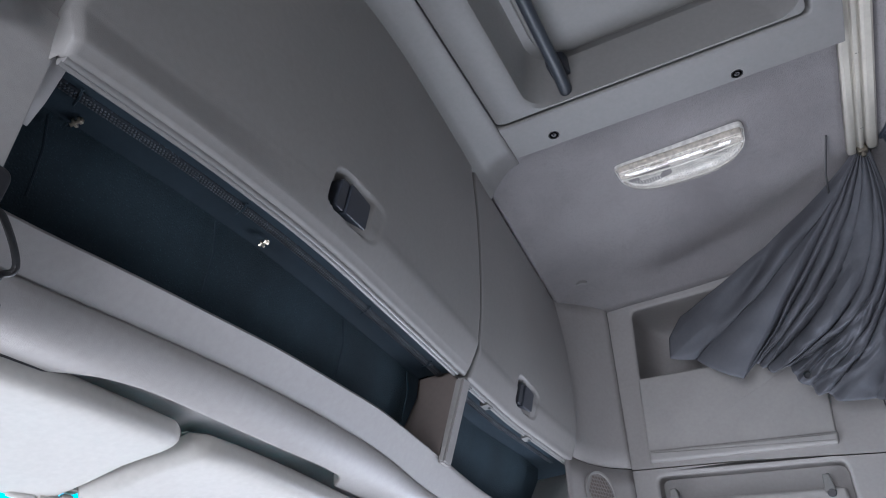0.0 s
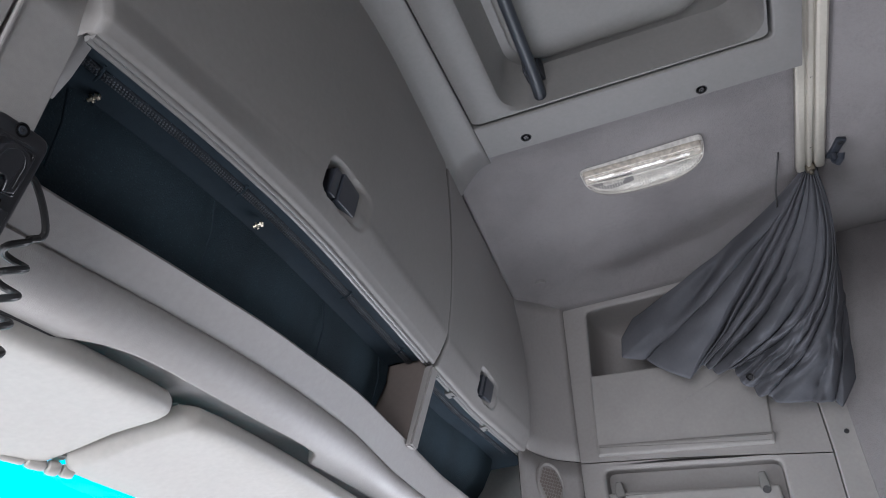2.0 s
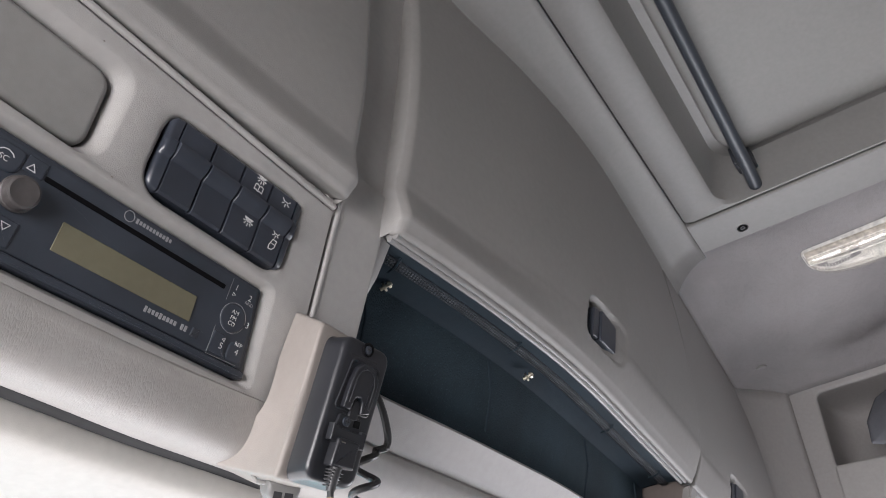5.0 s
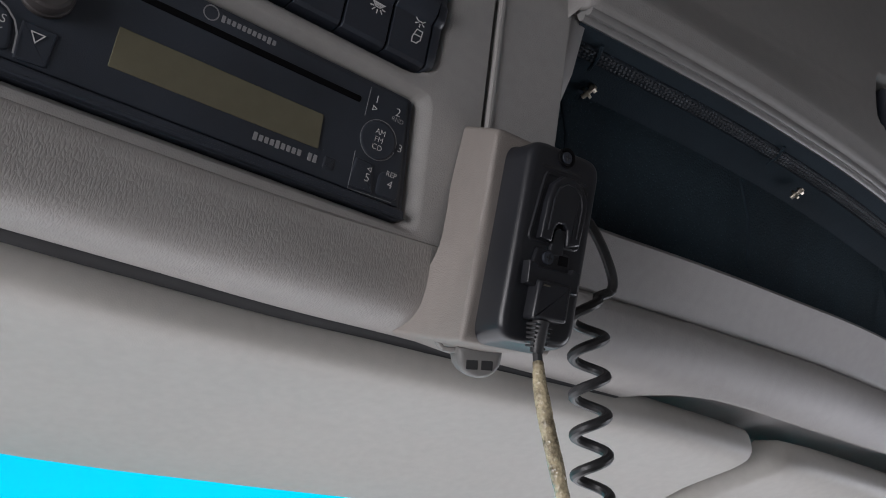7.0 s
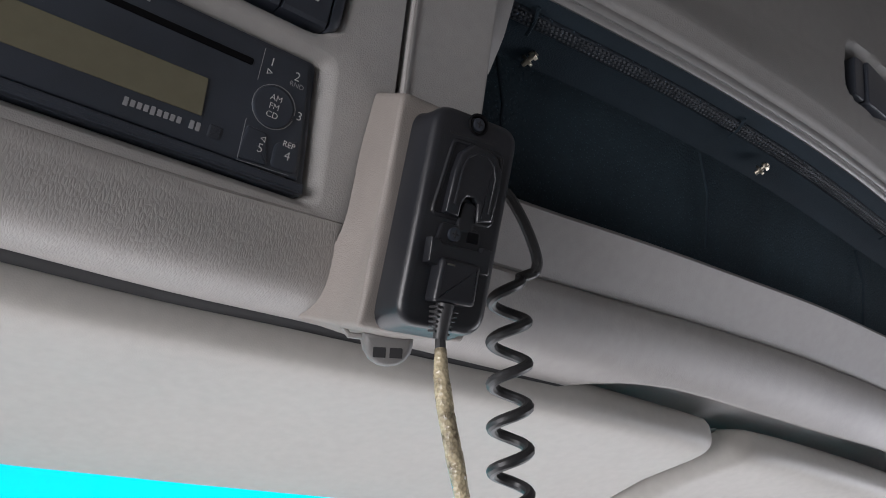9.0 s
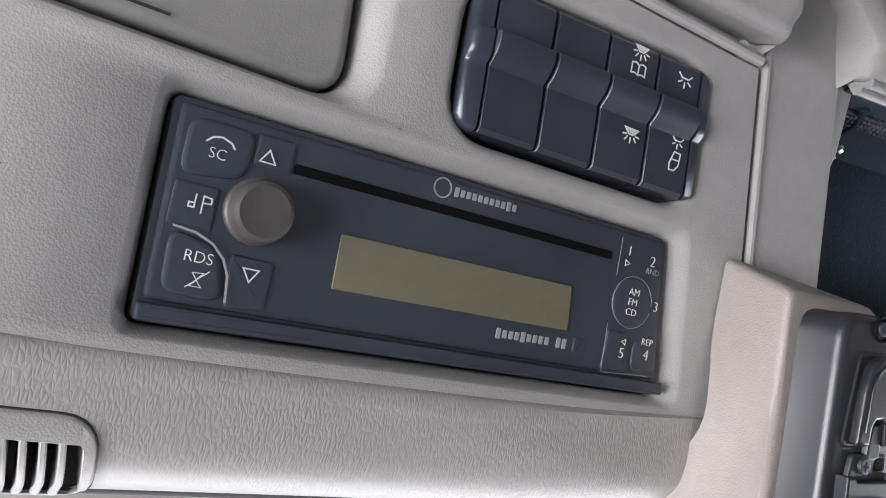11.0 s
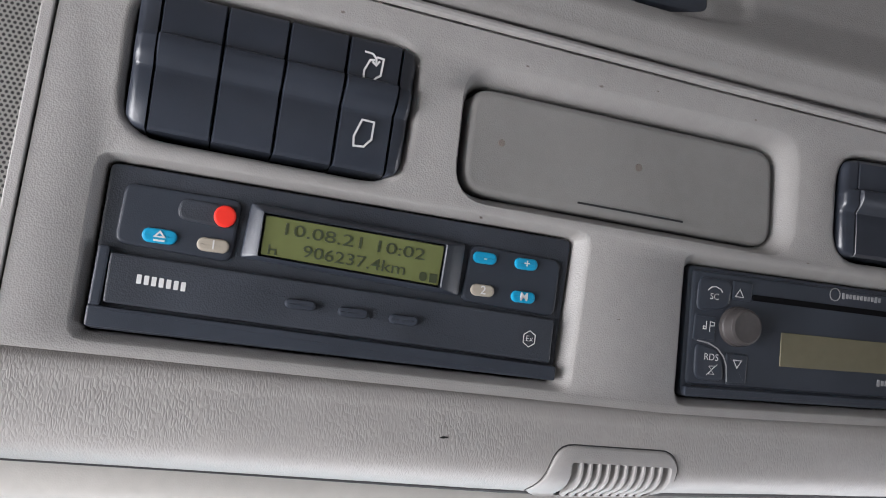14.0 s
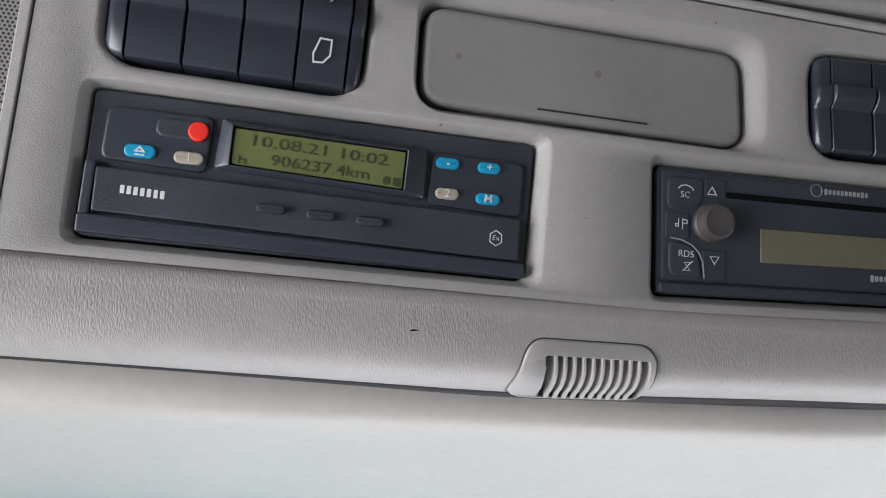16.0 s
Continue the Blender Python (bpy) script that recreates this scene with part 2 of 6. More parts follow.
_l.new(_mix.outputs["Result"], _b.inputs["Base Color"])

# ---- mesh helpers ----
from mathutils.geometry import delaunay_2d_cdt


def thing(name, label, category, m=None, group="", kind=""):
    ob = new(name)
    ob.empty_display_size = 0.02
    if m is not None:
        ob.matrix_world = m
    return tagged(ob, label, category, group, kind)


def part(name, bm, mat, parent=None, label="", smooth=35, solid=0.0):
    bmesh.ops.recalc_face_normals(bm, faces=bm.faces) if not solid else None
    me = bpy.data.meshes.new(name)
    bm.to_mesh(me)
    bm.free()
    me.materials.append(mat)
    if smooth:
        for p in me.polygons:
            p.use_smooth = True
        me.set_sharp_from_angle(angle=radians(smooth))
    ob = new(name, me)
    if parent:
        ob.parent = parent
    if label:
        ob["label"] = label
    if solid:
        md = ob.modifiers.new("thickness", "SOLIDIFY")
        md.thickness, md.offset = abs(solid), 1 if solid > 0 else -1
    return ob


def setting(name, bm, mat, label, category, smooth=35, solid=0.0):
    return tagged(part(name, bm, mat, None, "", smooth, solid), label, category, kind="structure")


def rrect(cx, cy, w, h, r, n=5):
    r = min(r, w / 2 - 1e-5, h / 2 - 1e-5)
    pts = []
    for sx, sy, a0 in ((1, 1, 0), (-1, 1, 90), (-1, -1, 180), (1, -1, 270)):
        for i in range(n + 1):
            a = radians(a0 + 90 * i / n)
            pts.append((cx + sx * (w / 2 - r) + r * math.cos(a), cy + sy * (h / 2 - r) + r * math.sin(a)))
    return pts


def quad_loop(corners, r, n=5):
    """A rounded loop from four corners in order."""
    pts = []
    k = len(corners)
    for i in range(k):
        p, a, c = Vector(corners[i]), Vector(corners[i - 1]), Vector(corners[(i + 1) % k])
        u, v = (a - p).normalized(), (c - p).normalized()
        p0, p1 = p + u * r, p + v * r
        for j in range(n + 1):
            t = j / n
            pts.append(tuple((p0 * (1 - t) + p * t) * (1 - t) + (p * (1 - t) + p1 * t) * t))
    return pts


def inset(loop, d):
    """Moves a counter-clockwise loop inwards by d."""
    out = []
    k = len(loop)
    for i in range(k):
        p, a, c = Vector(loop[i]), Vector(loop[i - 1]), Vector(loop[(i + 1) % k])
        e = ((p - a).normalized() + (c - p).normalized())
        if e.length < 1e-9:
            e = c - p
        e.normalize()
        out.append((p.x - e.y * d, p.y + e.x * d))
    return out


def ccw(loop):
    a = sum(p[0] * q[1] - q[0] * p[1] for p, q in zip(loop, loop[1:] + loop[:1]))
    return loop if a > 0 else loop[::-1]


def rings(bm, loops, close=True, cap0=False, cap1=True):
    rows = [[bm.verts.new(p) for p in lp] for lp in loops]
    for a, b in zip(rows, rows[1:]):
        k = len(a)
        for i in range(k if close else k - 1):
            bm.faces.new((a[i], a[(i + 1) % k], b[(i + 1) % k], b[i]))
    if cap0:
        bm.faces.new(rows[0][::-1])
    if cap1:
        bm.faces.new(rows[-1])
    return rows


def slab(bm, loop, z0, z1, bevel=0.001, steps=2, cap0=True):
    """A prism from z0 to z1 over a loop, with a rounded rim at z1."""
    loop = ccw(list(loop))
    lps = [[(x, y, z0) for x, y in loop]]
    sg = 1 if z1 > z0 else -1
    for i in range(steps + 1):
        a = math.pi / 2 * i / steps
        d = bevel * (1 - math.cos(a))
        z = z1 - sg * bevel * (1 - math.sin(a))
        lps.append([(x, y, z) for x, y in inset(loop, d)])
    lps.append([(x, y, z1) for x, y in inset(loop, bevel * 1.15 + 0.00015)])
    rings(bm, lps, True, cap0, True)


def prism(name, loop, z0, z1, mat, parent, label="", bevel=0.001, smooth=28):
    bm = bmesh.new()
    slab(bm, loop, z0, z1, bevel)
    return part(name, bm, mat, parent, label, smooth)


def block(bm, x0, x1, y0, y1, z0, z1):
    vs = [bm.verts.new((x, y, z)) for z in (z0, z1) for y in (y0, y1) for x in (x0, x1)]
    for f in ((0, 2, 3, 1), (4, 5, 7, 6), (0, 1, 5, 4), (2, 6, 7, 3), (0, 4, 6, 2), (1, 3, 7, 5)):
        bm.faces.new([vs[i] for i in f])


def loft(bm, rows):
    vs = [[bm.verts.new(p) for p in r] for r in rows]
    for a, b in zip(vs, vs[1:]):
        for i in range(len(a) - 1):
            bm.faces.new((a[i], b[i], b[i + 1], a[i + 1]))
    return vs


def tube(bm, pts, r, n=8, caps=True):
    pts = [Vector(p) for p in pts]
    side = None
    rows = []
    for i, p in enumerate(pts):
        d = (pts[min(i + 1, len(pts) - 1)] - pts[max(i - 1, 0)]).normalized()
        if side is None:
            side = d.orthogonal().normalized()
        side = (side - d * side.dot(d)).normalized()
        up = d.cross(side)
        rr = r[i] if isinstance(r, (list, tuple)) else r
        rows.append([p + (side * math.cos(2 * math.pi * k / n) + up * math.sin(2 * math.pi * k / n)) * rr for k in range(n)])
    rings(bm, rows, True, caps, caps)


def disc_loop(cx, cy, r, n=20):
    return [(cx + r * math.cos(2 * math.pi * i / n), cy + r * math.sin(2 * math.pi * i / n)) for i in range(n)]


def inside(p, loop):
    hit = False
    for (x0, y0), (x1, y1) in zip(loop, loop[1:] + loop[:1]):
        if (y0 > p[1]) != (y1 > p[1]) and p[0] < (x1 - x0) * (p[1] - y0) / (y1 - y0) + x0:
            hit = not hit
    return hit


def holed(bm, outer, holes, z=0.0, fillet=0.003, depth=0.02, steps=3, outer_depth=0.006):
    """A flat sheet with rounded-over holes: holes are counter-clockwise loops at their inner wall."""
    outer = ccw(list(outer))
    fillets = fillet if isinstance(fillet, (list, tuple)) else [fillet] * len(holes)

    def ring(loop, zz):
        vs = [bm.verts.new((x, y, zz)) for x, y in loop]
        return vs

    def skin(a, b):
        for i in range(len(a)):
            bm.faces.new((a[i], a[(i + 1) % len(a)], b[(i + 1) % len(b)], b[i]))

    o = ring(outer, z)
    starts = []
    flat, cons, every = [Vector(p) for p in outer], [(i, (i + 1) % len(outer)) for i in range(len(outer))], list(o)
    rims = []
    for h, fil in zip(holes, fillets):
        if isinstance(h, tuple):
            h, lp, flat_cut = ccw(list(h[0])), ccw(list(h[1])), True
        else:
            h, flat_cut = ccw(list(h)), False
            lp = inset(h, -fil)
        first = ring(lp, z)
        k = len(flat)
        flat += [Vector(p) for p in lp]
        cons += [(k + i, k + (i + 1) % len(lp)) for i in range(len(lp))]
        every += first
        rims.append(lp)
        starts.append((h, first, fil, flat_cut))
    _, _, tris, origin, _, _ = delaunay_2d_cdt(flat, cons, [], 0, 1e-7)
    for tri in tris:
        ids = [origin[i][0] for i in tri if origin[i]]
        if len(set(ids)) < 3:
            continue
        mid = sum((flat[i] for i in ids), Vector((0, 0))) / len(ids)
        if inside(mid, outer) and not any(inside(mid, r) for r in rims):
            bm.faces.new([every[i] for i in ids])
    for h, first, fillet, flat_cut in starts:
        prev = first
        for i in range(1, steps + 1):
            a = math.pi / 2 * i / steps
            run, drop = (i / steps, (i / steps) ** 1.35) if flat_cut else (math.sin(a), 1 - math.cos(a))
            lp = [(v.co.x, v.co.y) for v in first]
            cur = ring([(p[0] + (q[0] - p[0]) * run, p[1] + (q[1] - p[1]) * run) for p, q in zip(lp, h)], z - fillet * drop)
            skin(cur, prev)
            prev = cur
        cur = ring(h, z - depth)
        skin(cur, prev)
    if outer_depth:
        b = ring(outer, z - outer_depth)
        skin(b, o)


def lettering(name, words, size, u, v, h, mat, parent, align="CENTER", shear=0.0, sx=1.0, weight=-0.012):
    """Raised print with the built-in font, in the parent's own plane, turned with its rows along x."""
    cu = bpy.data.curves.new(name, "FONT")
    cu.body, cu.size, cu.align_x, cu.align_y = words, size, align, "CENTER"
    cu.extrude, cu.shear, cu.resolution_u, cu.offset = 0.00008, shear, 3, weight * size
    tmp = new(name, cu)
    dg = bpy.context.evaluated_depsgraph_get()
    me = bpy.data.meshes.new_from_object(tmp.evaluated_get(dg))
    bpy.data.objects.remove(tmp)
    bpy.data.curves.remove(cu)
    me.materials.clear()
    me.materials.append(mat)
    me.transform(Matrix.Translation((u, v, h)) @ Matrix.Diagonal((sx, 1, 1, 1)))
    ob = new(name, me)
    ob.parent = parent
    return ob


def strokes(name, lines, width, h, mat, parent):
    """Printed line drawing: each line a list of (u, v)."""
    ob = None
    for ln in lines:
        pts = [Vector(p) for p in ln]
        shut = (pts[0] - pts[-1]).length < 1e-7 and len(pts) > 3
        if shut:
            pts = pts[:-1]
        k = len(pts)
        rows = []
        for i, p in enumerate(pts):
            a = pts[i - 1] if i or shut else None
            b = pts[(i + 1) % k] if i < k - 1 or shut else None
            u = (p - a).normalized() if a is not None else (b - p).normalized()
            v = (b - p).normalized() if b is not None else u
            m = u + v
            m = (m if m.length > 0.3 else u).normalized()
            s = Vector((-m.y, m.x)) * width / 2 / max(0.5, m.dot(u))
            e = m * width * 0.4 * ((b is None) - (a is None))
            rows.append([(q.x, q.y, z) for q, z in ((p + e - s, h - 0.00012), (p + e - s, h), (p + e + s, h), (p + e + s, h - 0.00012))])
        if shut:
            rows.append(rows[0])
        bm = bmesh.new()
        rings(bm, rows, True, not shut, not shut)
        bmesh.ops.remove_doubles(bm, verts=bm.verts, dist=1e-7)
        ob = part(name, bm, mat, parent, smooth=0)
    return ob


def curve_of(table, soft=0.05):
    """A smooth function through a table of (x, value)."""
    xs, vs = [p[0] for p in table], [p[1] for p in table]

    def f(x):
        return float(np.mean([np.interp(x + d * soft, xs, vs) for d in (-1, -0.5, 0, 0.5, 1)]))
    return f


def frange(a, b, n):
    return [a + (b - a) * i / (n - 1) for i in range(n)]

# ---- main lines of the cab (metres; x to the passenger, y ahead, z up from the cab floor) ----
lip_y = curve_of([(-0.8, -0.036), (-0.3, -0.036), (0.0, -0.037), (0.1, -0.042), (0.19, -0.051), (0.245, -0.054), (0.31, -0.06), (0.39, -0.066), (0.5, -0.069), (0.58, -0.067), (0.72, -0.058), (0.88, -0.048), (0.94, -0.043), (1.13, -0.033), (1.4, -0.037)], 0.03)


def lip_z(x):
    if x < 0.222:
        return float(np.interp(x, [-0.3, 0.0, 0.1, 0.2], [1.6785, 1.6752, 1.6725, 1.6690]))
    return 1.66 + 0.05 * x


top_y = curve_of([(-0.8, -0.05), (0.0, -0.055), (0.2, -0.066), (0.34, -0.08), (0.43, -0.094), (0.55, -0.103), (0.65, -0.104), (0.8, -0.096), (0.92, -0.088), (1.12, -0.075), (1.42, -0.056)], 0.04)


def top_z(x):
    return 2.057 + 0.012 * max(0.0, x - 0.9)


shelf_y = curve_of([(0.1, 0.0), (0.29, -0.006), (0.39, -0.016), (0.55, -0.022), (0.74, -0.018), (0.93, -0.004), (1.07, 0.008), (1.45, 0.02)], 0.03)
shelf_z = curve_of([(0.1, 1.576), (0.29, 1.584), (0.39, 1.589), (0.55, 1.600), (0.74, 1.611), (0.93, 1.611), (1.07, 1.612), (1.45, 1.62)], 0.03)
crease_y = curve_of([(-0.8, 0.027), (-0.28, 0.0275), (0.0, 0.021), (0.2, 0.013), (0.32, 0.010), (0.42, 0.007), (0.55, 0.003), (0.68, 0.004), (0.79, 0.008), (0.91, 0.018), (1.45, 0.04)], 0.04)
crease_z = curve_of([(-0.8, 1.5375), (0.0, 1.5375), (0.15, 1.541), (0.205, 1.547), (0.32, 1.5555), (0.42, 1.5645), (0.55, 1.573), (0.68, 1.578), (0.79, 1.579), (0.91, 1.572), (1.45, 1.57)], 0.04)
edge_y = curve_of([(-0.8, 0.056), (0.3, 0.056), (0.55, 0.05), (0.7, 0.045), (0.9, 0.055), (1.45, 0.075)], 0.04)
edge_z = curve_of([(-0.8, 1.506), (-0.06, 1.5045), (0.09, 1.511), (0.154, 1.513), (0.215, 1.518), (0.337, 1.524), (0.383, 1.526), (0.56, 1.5335), (0.75, 1.5395), (0.9, 1.548), (1.45, 1.55)], 0.02)
def trim_roll(k, x):
    """How far the padded trim swells at x, k 0 at its crease to 1 at its lower edge."""
    far = min(1.0, max(0.0, (x - 0.25) / 0.2))
    return (0.0115 - 0.0030 * far) * math.sin(math.pi * max(0.0, min(1.0, k)) ** (1.15 - 0.3 * far))


# finger recess cut out of the trim's lower edge
cut = curve_of([(0.0, 0.0), (0.378, 0.0), (0.392, 0.0045), (0.411, 0.0085), (0.44, 0.0115), (0.48, 0.0122), (0.56, 0.0108), (0.64, 0.0100), (0.70, 0.0104), (0.737, 0.0098), (0.746, 0.0075), (0.752, 0.0), (1.5, 0.0)], 0.002)

# frame of the instrument fascia: u along the panel, v up it, n towards the driver
FO = Vector((0, -0.0032, 1.6))
FU = Vector((0.9997, -0.0247, 0))
FV = Vector((-0.0091, -0.368, 0.9298))
FN = FU.cross(FV)
PANEL = Matrix((FU, FV, FN)).transposed().to_4x4()
PANEL.translation = FO

# frame of the passenger side wall: a backwards, b up, c into the cab
WO = Vector((1.495, 0, 2.08))
WA = Vector((0, -1, 0))
WB = Vector((-0.1142, 0, 0.9935))
WC = WA.cross(WB)
WALL = Matrix((WA, WB, WC)).transposed().to_4x4()
WALL.translation = WO

# ---- plain shell that closes the cab ----
bm = bmesh.new()
block(bm, -0.95, 1.75, -1.95, 0.72, -0.06, 0.0)
setting("floor", bm, FLOORM, "dark rubber mat on the cab floor", "floor", 0)
bm = bmesh.new()
block(bm, -0.95, 1.75, -2.0, -1.95, -0.06, 2.3)
setting("wall_rear", bm, PLAIN, "plain grey rear wall of the cab", "wall", 0)
bm = bmesh.new()
block(bm, -0.95, -0.80, -1.95, 0.72, 0.0, 0.95)
block(bm, -0.95, -0.80, -1.95, -0.56, 0.95, 1.58)
block(bm, -0.95, -0.80, 0.12, 0.72, 0.95, 1.58)
block(bm, -0.95, -0.80, -1.95, 0.72, 1.58, 2.3)
setting("wall_left", bm, PLAIN, "plain grey driver side wall with a window opening", "wall", 0)
bm = bmesh.new()
block(bm, 1.57, 1.75, -1.95, 0.72, 0.0, 0.82)
block(bm, 1.57, 1.75, -1.95, -0.56, 0.82, 1.44)
block(bm, 1.57, 1.75, 0.12, 0.72, 0.82, 1.44)
block(bm, 1.66, 1.75, -1.95, 0.72, 1.44, 2.3)
block(bm, 1.57, 1.66, -0.62, 0.72, 1.44, 1.58)
setting("wall_right", bm, PLAIN, "plain grey passenger side wall with a window opening", "wall", 0)
bm = bmesh.new()
block(bm, -0.95, 1.75, 0.62, 0.72, 0.0, 0.72)
setting("wall_front", bm, PLAIN, "plain grey front bulkhead below the windscreen", "wall", 0)
bm = bmesh.new()
block(bm, -0.95, 1.75, -1.95, 0.72, 2.24, 2.3)
setting("roof", bm, PLAIN, "plain outer roof skin of the cab", "roof", 0)
bm = bmesh.new()
block(bm, -0.80, 1.66, 0.24, 0.27, 1.63, 2.24)
setting("header", bm, PLAIN, "plain panel above the windscreen", "wall", 0)
bm = bmesh.new()
ws = thing("windscreen", "windscreen with a bright cyan tinted band along the top", "windscreen", kind="structure")
vs = [bm.verts.new(p) for p in ((-0.95, 0.64, 0.70), (1.75, 0.64, 0.70), (1.75, 0.389, 1.343), (-0.95, 0.389, 1.343))]
bm.faces.new(vs)
pane = part("clear_pane", bm, PANE, ws, smooth=0, solid=0.006)
pane.visible_shadow = False
bm = bmesh.new()
vs = [bm.verts.new(p) for p in ((-0.95, 0.388, 1.345), (1.75, 0.388, 1.345), (1.75, 0.25, 1.70), (-0.95, 0.25, 1.70))]
bm.faces.new(vs)
pane = part("tinted_band", bm, TINT, ws, "bright cyan tint", smooth=0, solid=0.006)
pane.visible_shadow = False
# unseen ground, added so that daylight bounces up through the window openings
bm = bmesh.new()
block(bm, -60, 60, -60, 60, -1.4, -1.3)
setting("ground", bm, BOUNCEGROUND, "unseen pale ground outside the cab, added to bounce daylight upwards", "ground", 0)

# ---- ceiling ----
FRONT, REAR = -0.147, -0.637


def cloth_z(x, y):
    z = 2.104
    z -= 0.035 * math.exp(-max(0.0, 1.497 - x) / 0.035)
    z -= 0.030 * math.exp(-max(0.0, top_y(x) - y) / 0.03)
    z -= 0.012 * math.exp(-max(0.0, x - 0.962) / 0.02)
    z += 0.012 * max(0.0, (-y - 0.3) / 0.35)
    return z


bm = bmesh.new()
rows = []
for x in frange(0.945, 1.05, 10) + frange(1.07, 1.40, 12) + frange(1.42, 1.5, 8):
    yt = top_y(x) + 0.004
    rows.append([(x, yt + (REAR - 0.005 - yt) * k / 26, cloth_z(x, yt + (REAR - 0.005 - yt) * k / 26)) for k in [0, 0.3, 0.7, 1.2, 1.8, 2.6] + list(range(4, 27))])
loft(bm, rows)
setting("ceiling", bm, FABRIC, "grey speckled cloth headliner over the passenger side", "ceiling", 60, 0.006)
bm = bmesh.new()
loft(bm, [[(x, y, 2.118 + 0.004 * math.sin(3 * x)) for y in frange(-0.672, -1.95, 8)] for x in frange(-0.8, 1.66, 12)])
setting("ceiling_rear", bm, FABRIC, "grey speckled cloth headliner behind the curtain rail", "ceiling", 60, 0.006)
bm = bmesh.new()
loft(bm, [[(x, y, 2.10) for y in frange(-0.05, REAR, 6)] for x in frange(-0.8, -0.19, 5)])
setting("ceiling_left", bm, FABRIC, "grey speckled cloth headliner over the driver side", "ceiling", 60, 0.006)
bm = bmesh.new()
rows = []
for x in frange(-0.8, 0.972, 40):
    yt = top_y(x)
    p = [(yt + 0.012, 2.045), (yt + 0.003, 2.056), (yt - 0.006, 2.0645)]
    for k in frange(0.12, 1.0, 7):
        p.append((yt - 0.006 + (FRONT - 0.001 - yt + 0.006) * k, 2.0645 + 0.0135 * math.sin(k * math.pi / 2)))
    far = min(1.0, max(0.0, (x - 0.86) / 0.112))
    rows.append([(x + 0.034 * far ** 2 * max(0.0, min(1.0, (y - FRONT) / (yt - FRONT))) ** 1.6, y, z) for y, z in p])
loft(bm, rows)
setting("ceiling_trim", bm, HATCH, "smooth grey moulding between cabinets and roof hatch", "trim", 60, 0.004)
bm = bmesh.new()
SX0, SX1 = -0.205, 0.963
hole = ccw(rrect(0.379, -0.372, 1.020, 0.452, 0.010))
outer = [(SX0, FRONT + 0.0005), (SX0, REAR), (SX1, REAR), (SX1, FRONT + 0.0005)]
holed(bm, [(x, -y) for x, y in outer], [[(x, -y) for x, y in hole]], 0.0, 0.004, 0.03, 3, 0.03)
for v in bm.verts:
    x, y, z = v.co
    v.co = (x, -y, 2.0785 - z)
surround = setting("hatch_surround", bm, HATCH, "moulded grey plastic frame round the roof hatch", "trim", 40)


def screw(parent, m, r, name="screw", mat=STEEL):
    bm = bmesh.new()
    slab(bm, disc_loop(0, 0, r, 14), -0.001, 0.0008, 0.0004)
    s = part(name, bm, mat, parent)
    s.matrix_basis = m
    bm = bmesh.new()
    for a in (0, 90):
        c, d = math.cos(radians(a)), math.sin(radians(a))
        lp = [(c * x - d * y, d * x + c * y) for x, y in rrect(0, 0, r * 1.1, r * 0.25, 0.0001, 1)]
        slab(bm, lp, 0.0005, 0.0010, 0.0001, 1)
    k = part("screw_slot", bm, DARKGAP, s)
    return s


for x, y in ((0.941, -0.218), (0.951, -0.492), (-0.185, -0.218), (-0.185, -0.492)):
    bm = bmesh.new()
    rings(bm, [[(px, py, z) for px, py in disc_loop(0, 0, r, 18)] for r, z in ((0.0090, 0.0), (0.0086, -0.0008), (0.0075, -0.0008), (0.0070, -0.0005))], True, False, True)
    ob = part("screw_cup", bm, DARKGAP, surround)
    ob.matrix_basis = Matrix.Translation((x, y, 2.079))
    screw(ob, pose(0, 0, -0.0002, 180), 0.0042)

# ---- roof hatch ----
hatch = thing("roof_hatch", "closed grey roof hatch with a dark handle bar", "roof hatch")
bm = bmesh.new()
rows = []
prof = [(0.0, 2.0815), (0.004, 2.079), (0.049, 2.079), (0.055, 2.083), (0.060, 2.10), (0.070, 2.143), (0.076, 2.152), (0.10, 2.153)]
lo = dict(f=-0.1488, r=0.882, b=-0.592, l=-0.124)


def hatch_loop(d, z):
    ds = d * 0.08 if d < 0.056 else 0.0045 + (d - 0.055) * 0.35
    x0, x1, y0, y1 = lo["l"] + ds, lo["r"] - ds, lo["b"] + ds, lo["f"] - d
    return [(x, y, z) for x, y in rrect((x0 + x1) / 2, (y0 + y1) / 2, x1 - x0, y1 - y0, 0.008 + d * 0.55, 8)]


rings(bm, [hatch_loop(d, z) for d, z in prof], True, False, True)
part("hatch_frame", bm, HATCH, hatch)
bm = bmesh.new()
lp = rrect(0.378, -0.381, 0.95, 0.284, 0.050, 8)
rings(bm, [[(x, y, z) for x, y in inset(ccw(lp), d)] for d, z in ((-0.002, 2.1545), (-0.0005, 2.148), (0.001, 2.1448), (0.004, 2.143), (0.010, 2.1424), (0.02, 2.1422), (0.03, 2.1421))], True, False, True)
part("lid", bm, LID, hatch, "pale grey raised hatch lid panel")
bm = bmesh.new()
tube(bm, [(0.884, -0.2615, 2.094), (0.862, -0.262, 2.099), (0.835, -0.2625, 2.103), (0.379, -0.264, 2.106), (-0.08, -0.2625, 2.103), (-0.12, -0.2615, 2.094)], [0.0098, 0.0098, 0.0094, 0.0094, 0.0094, 0.0098], 14)
part("handle_bar", bm, BARMETAL, hatch, "dark blue-grey tubular handle bar")
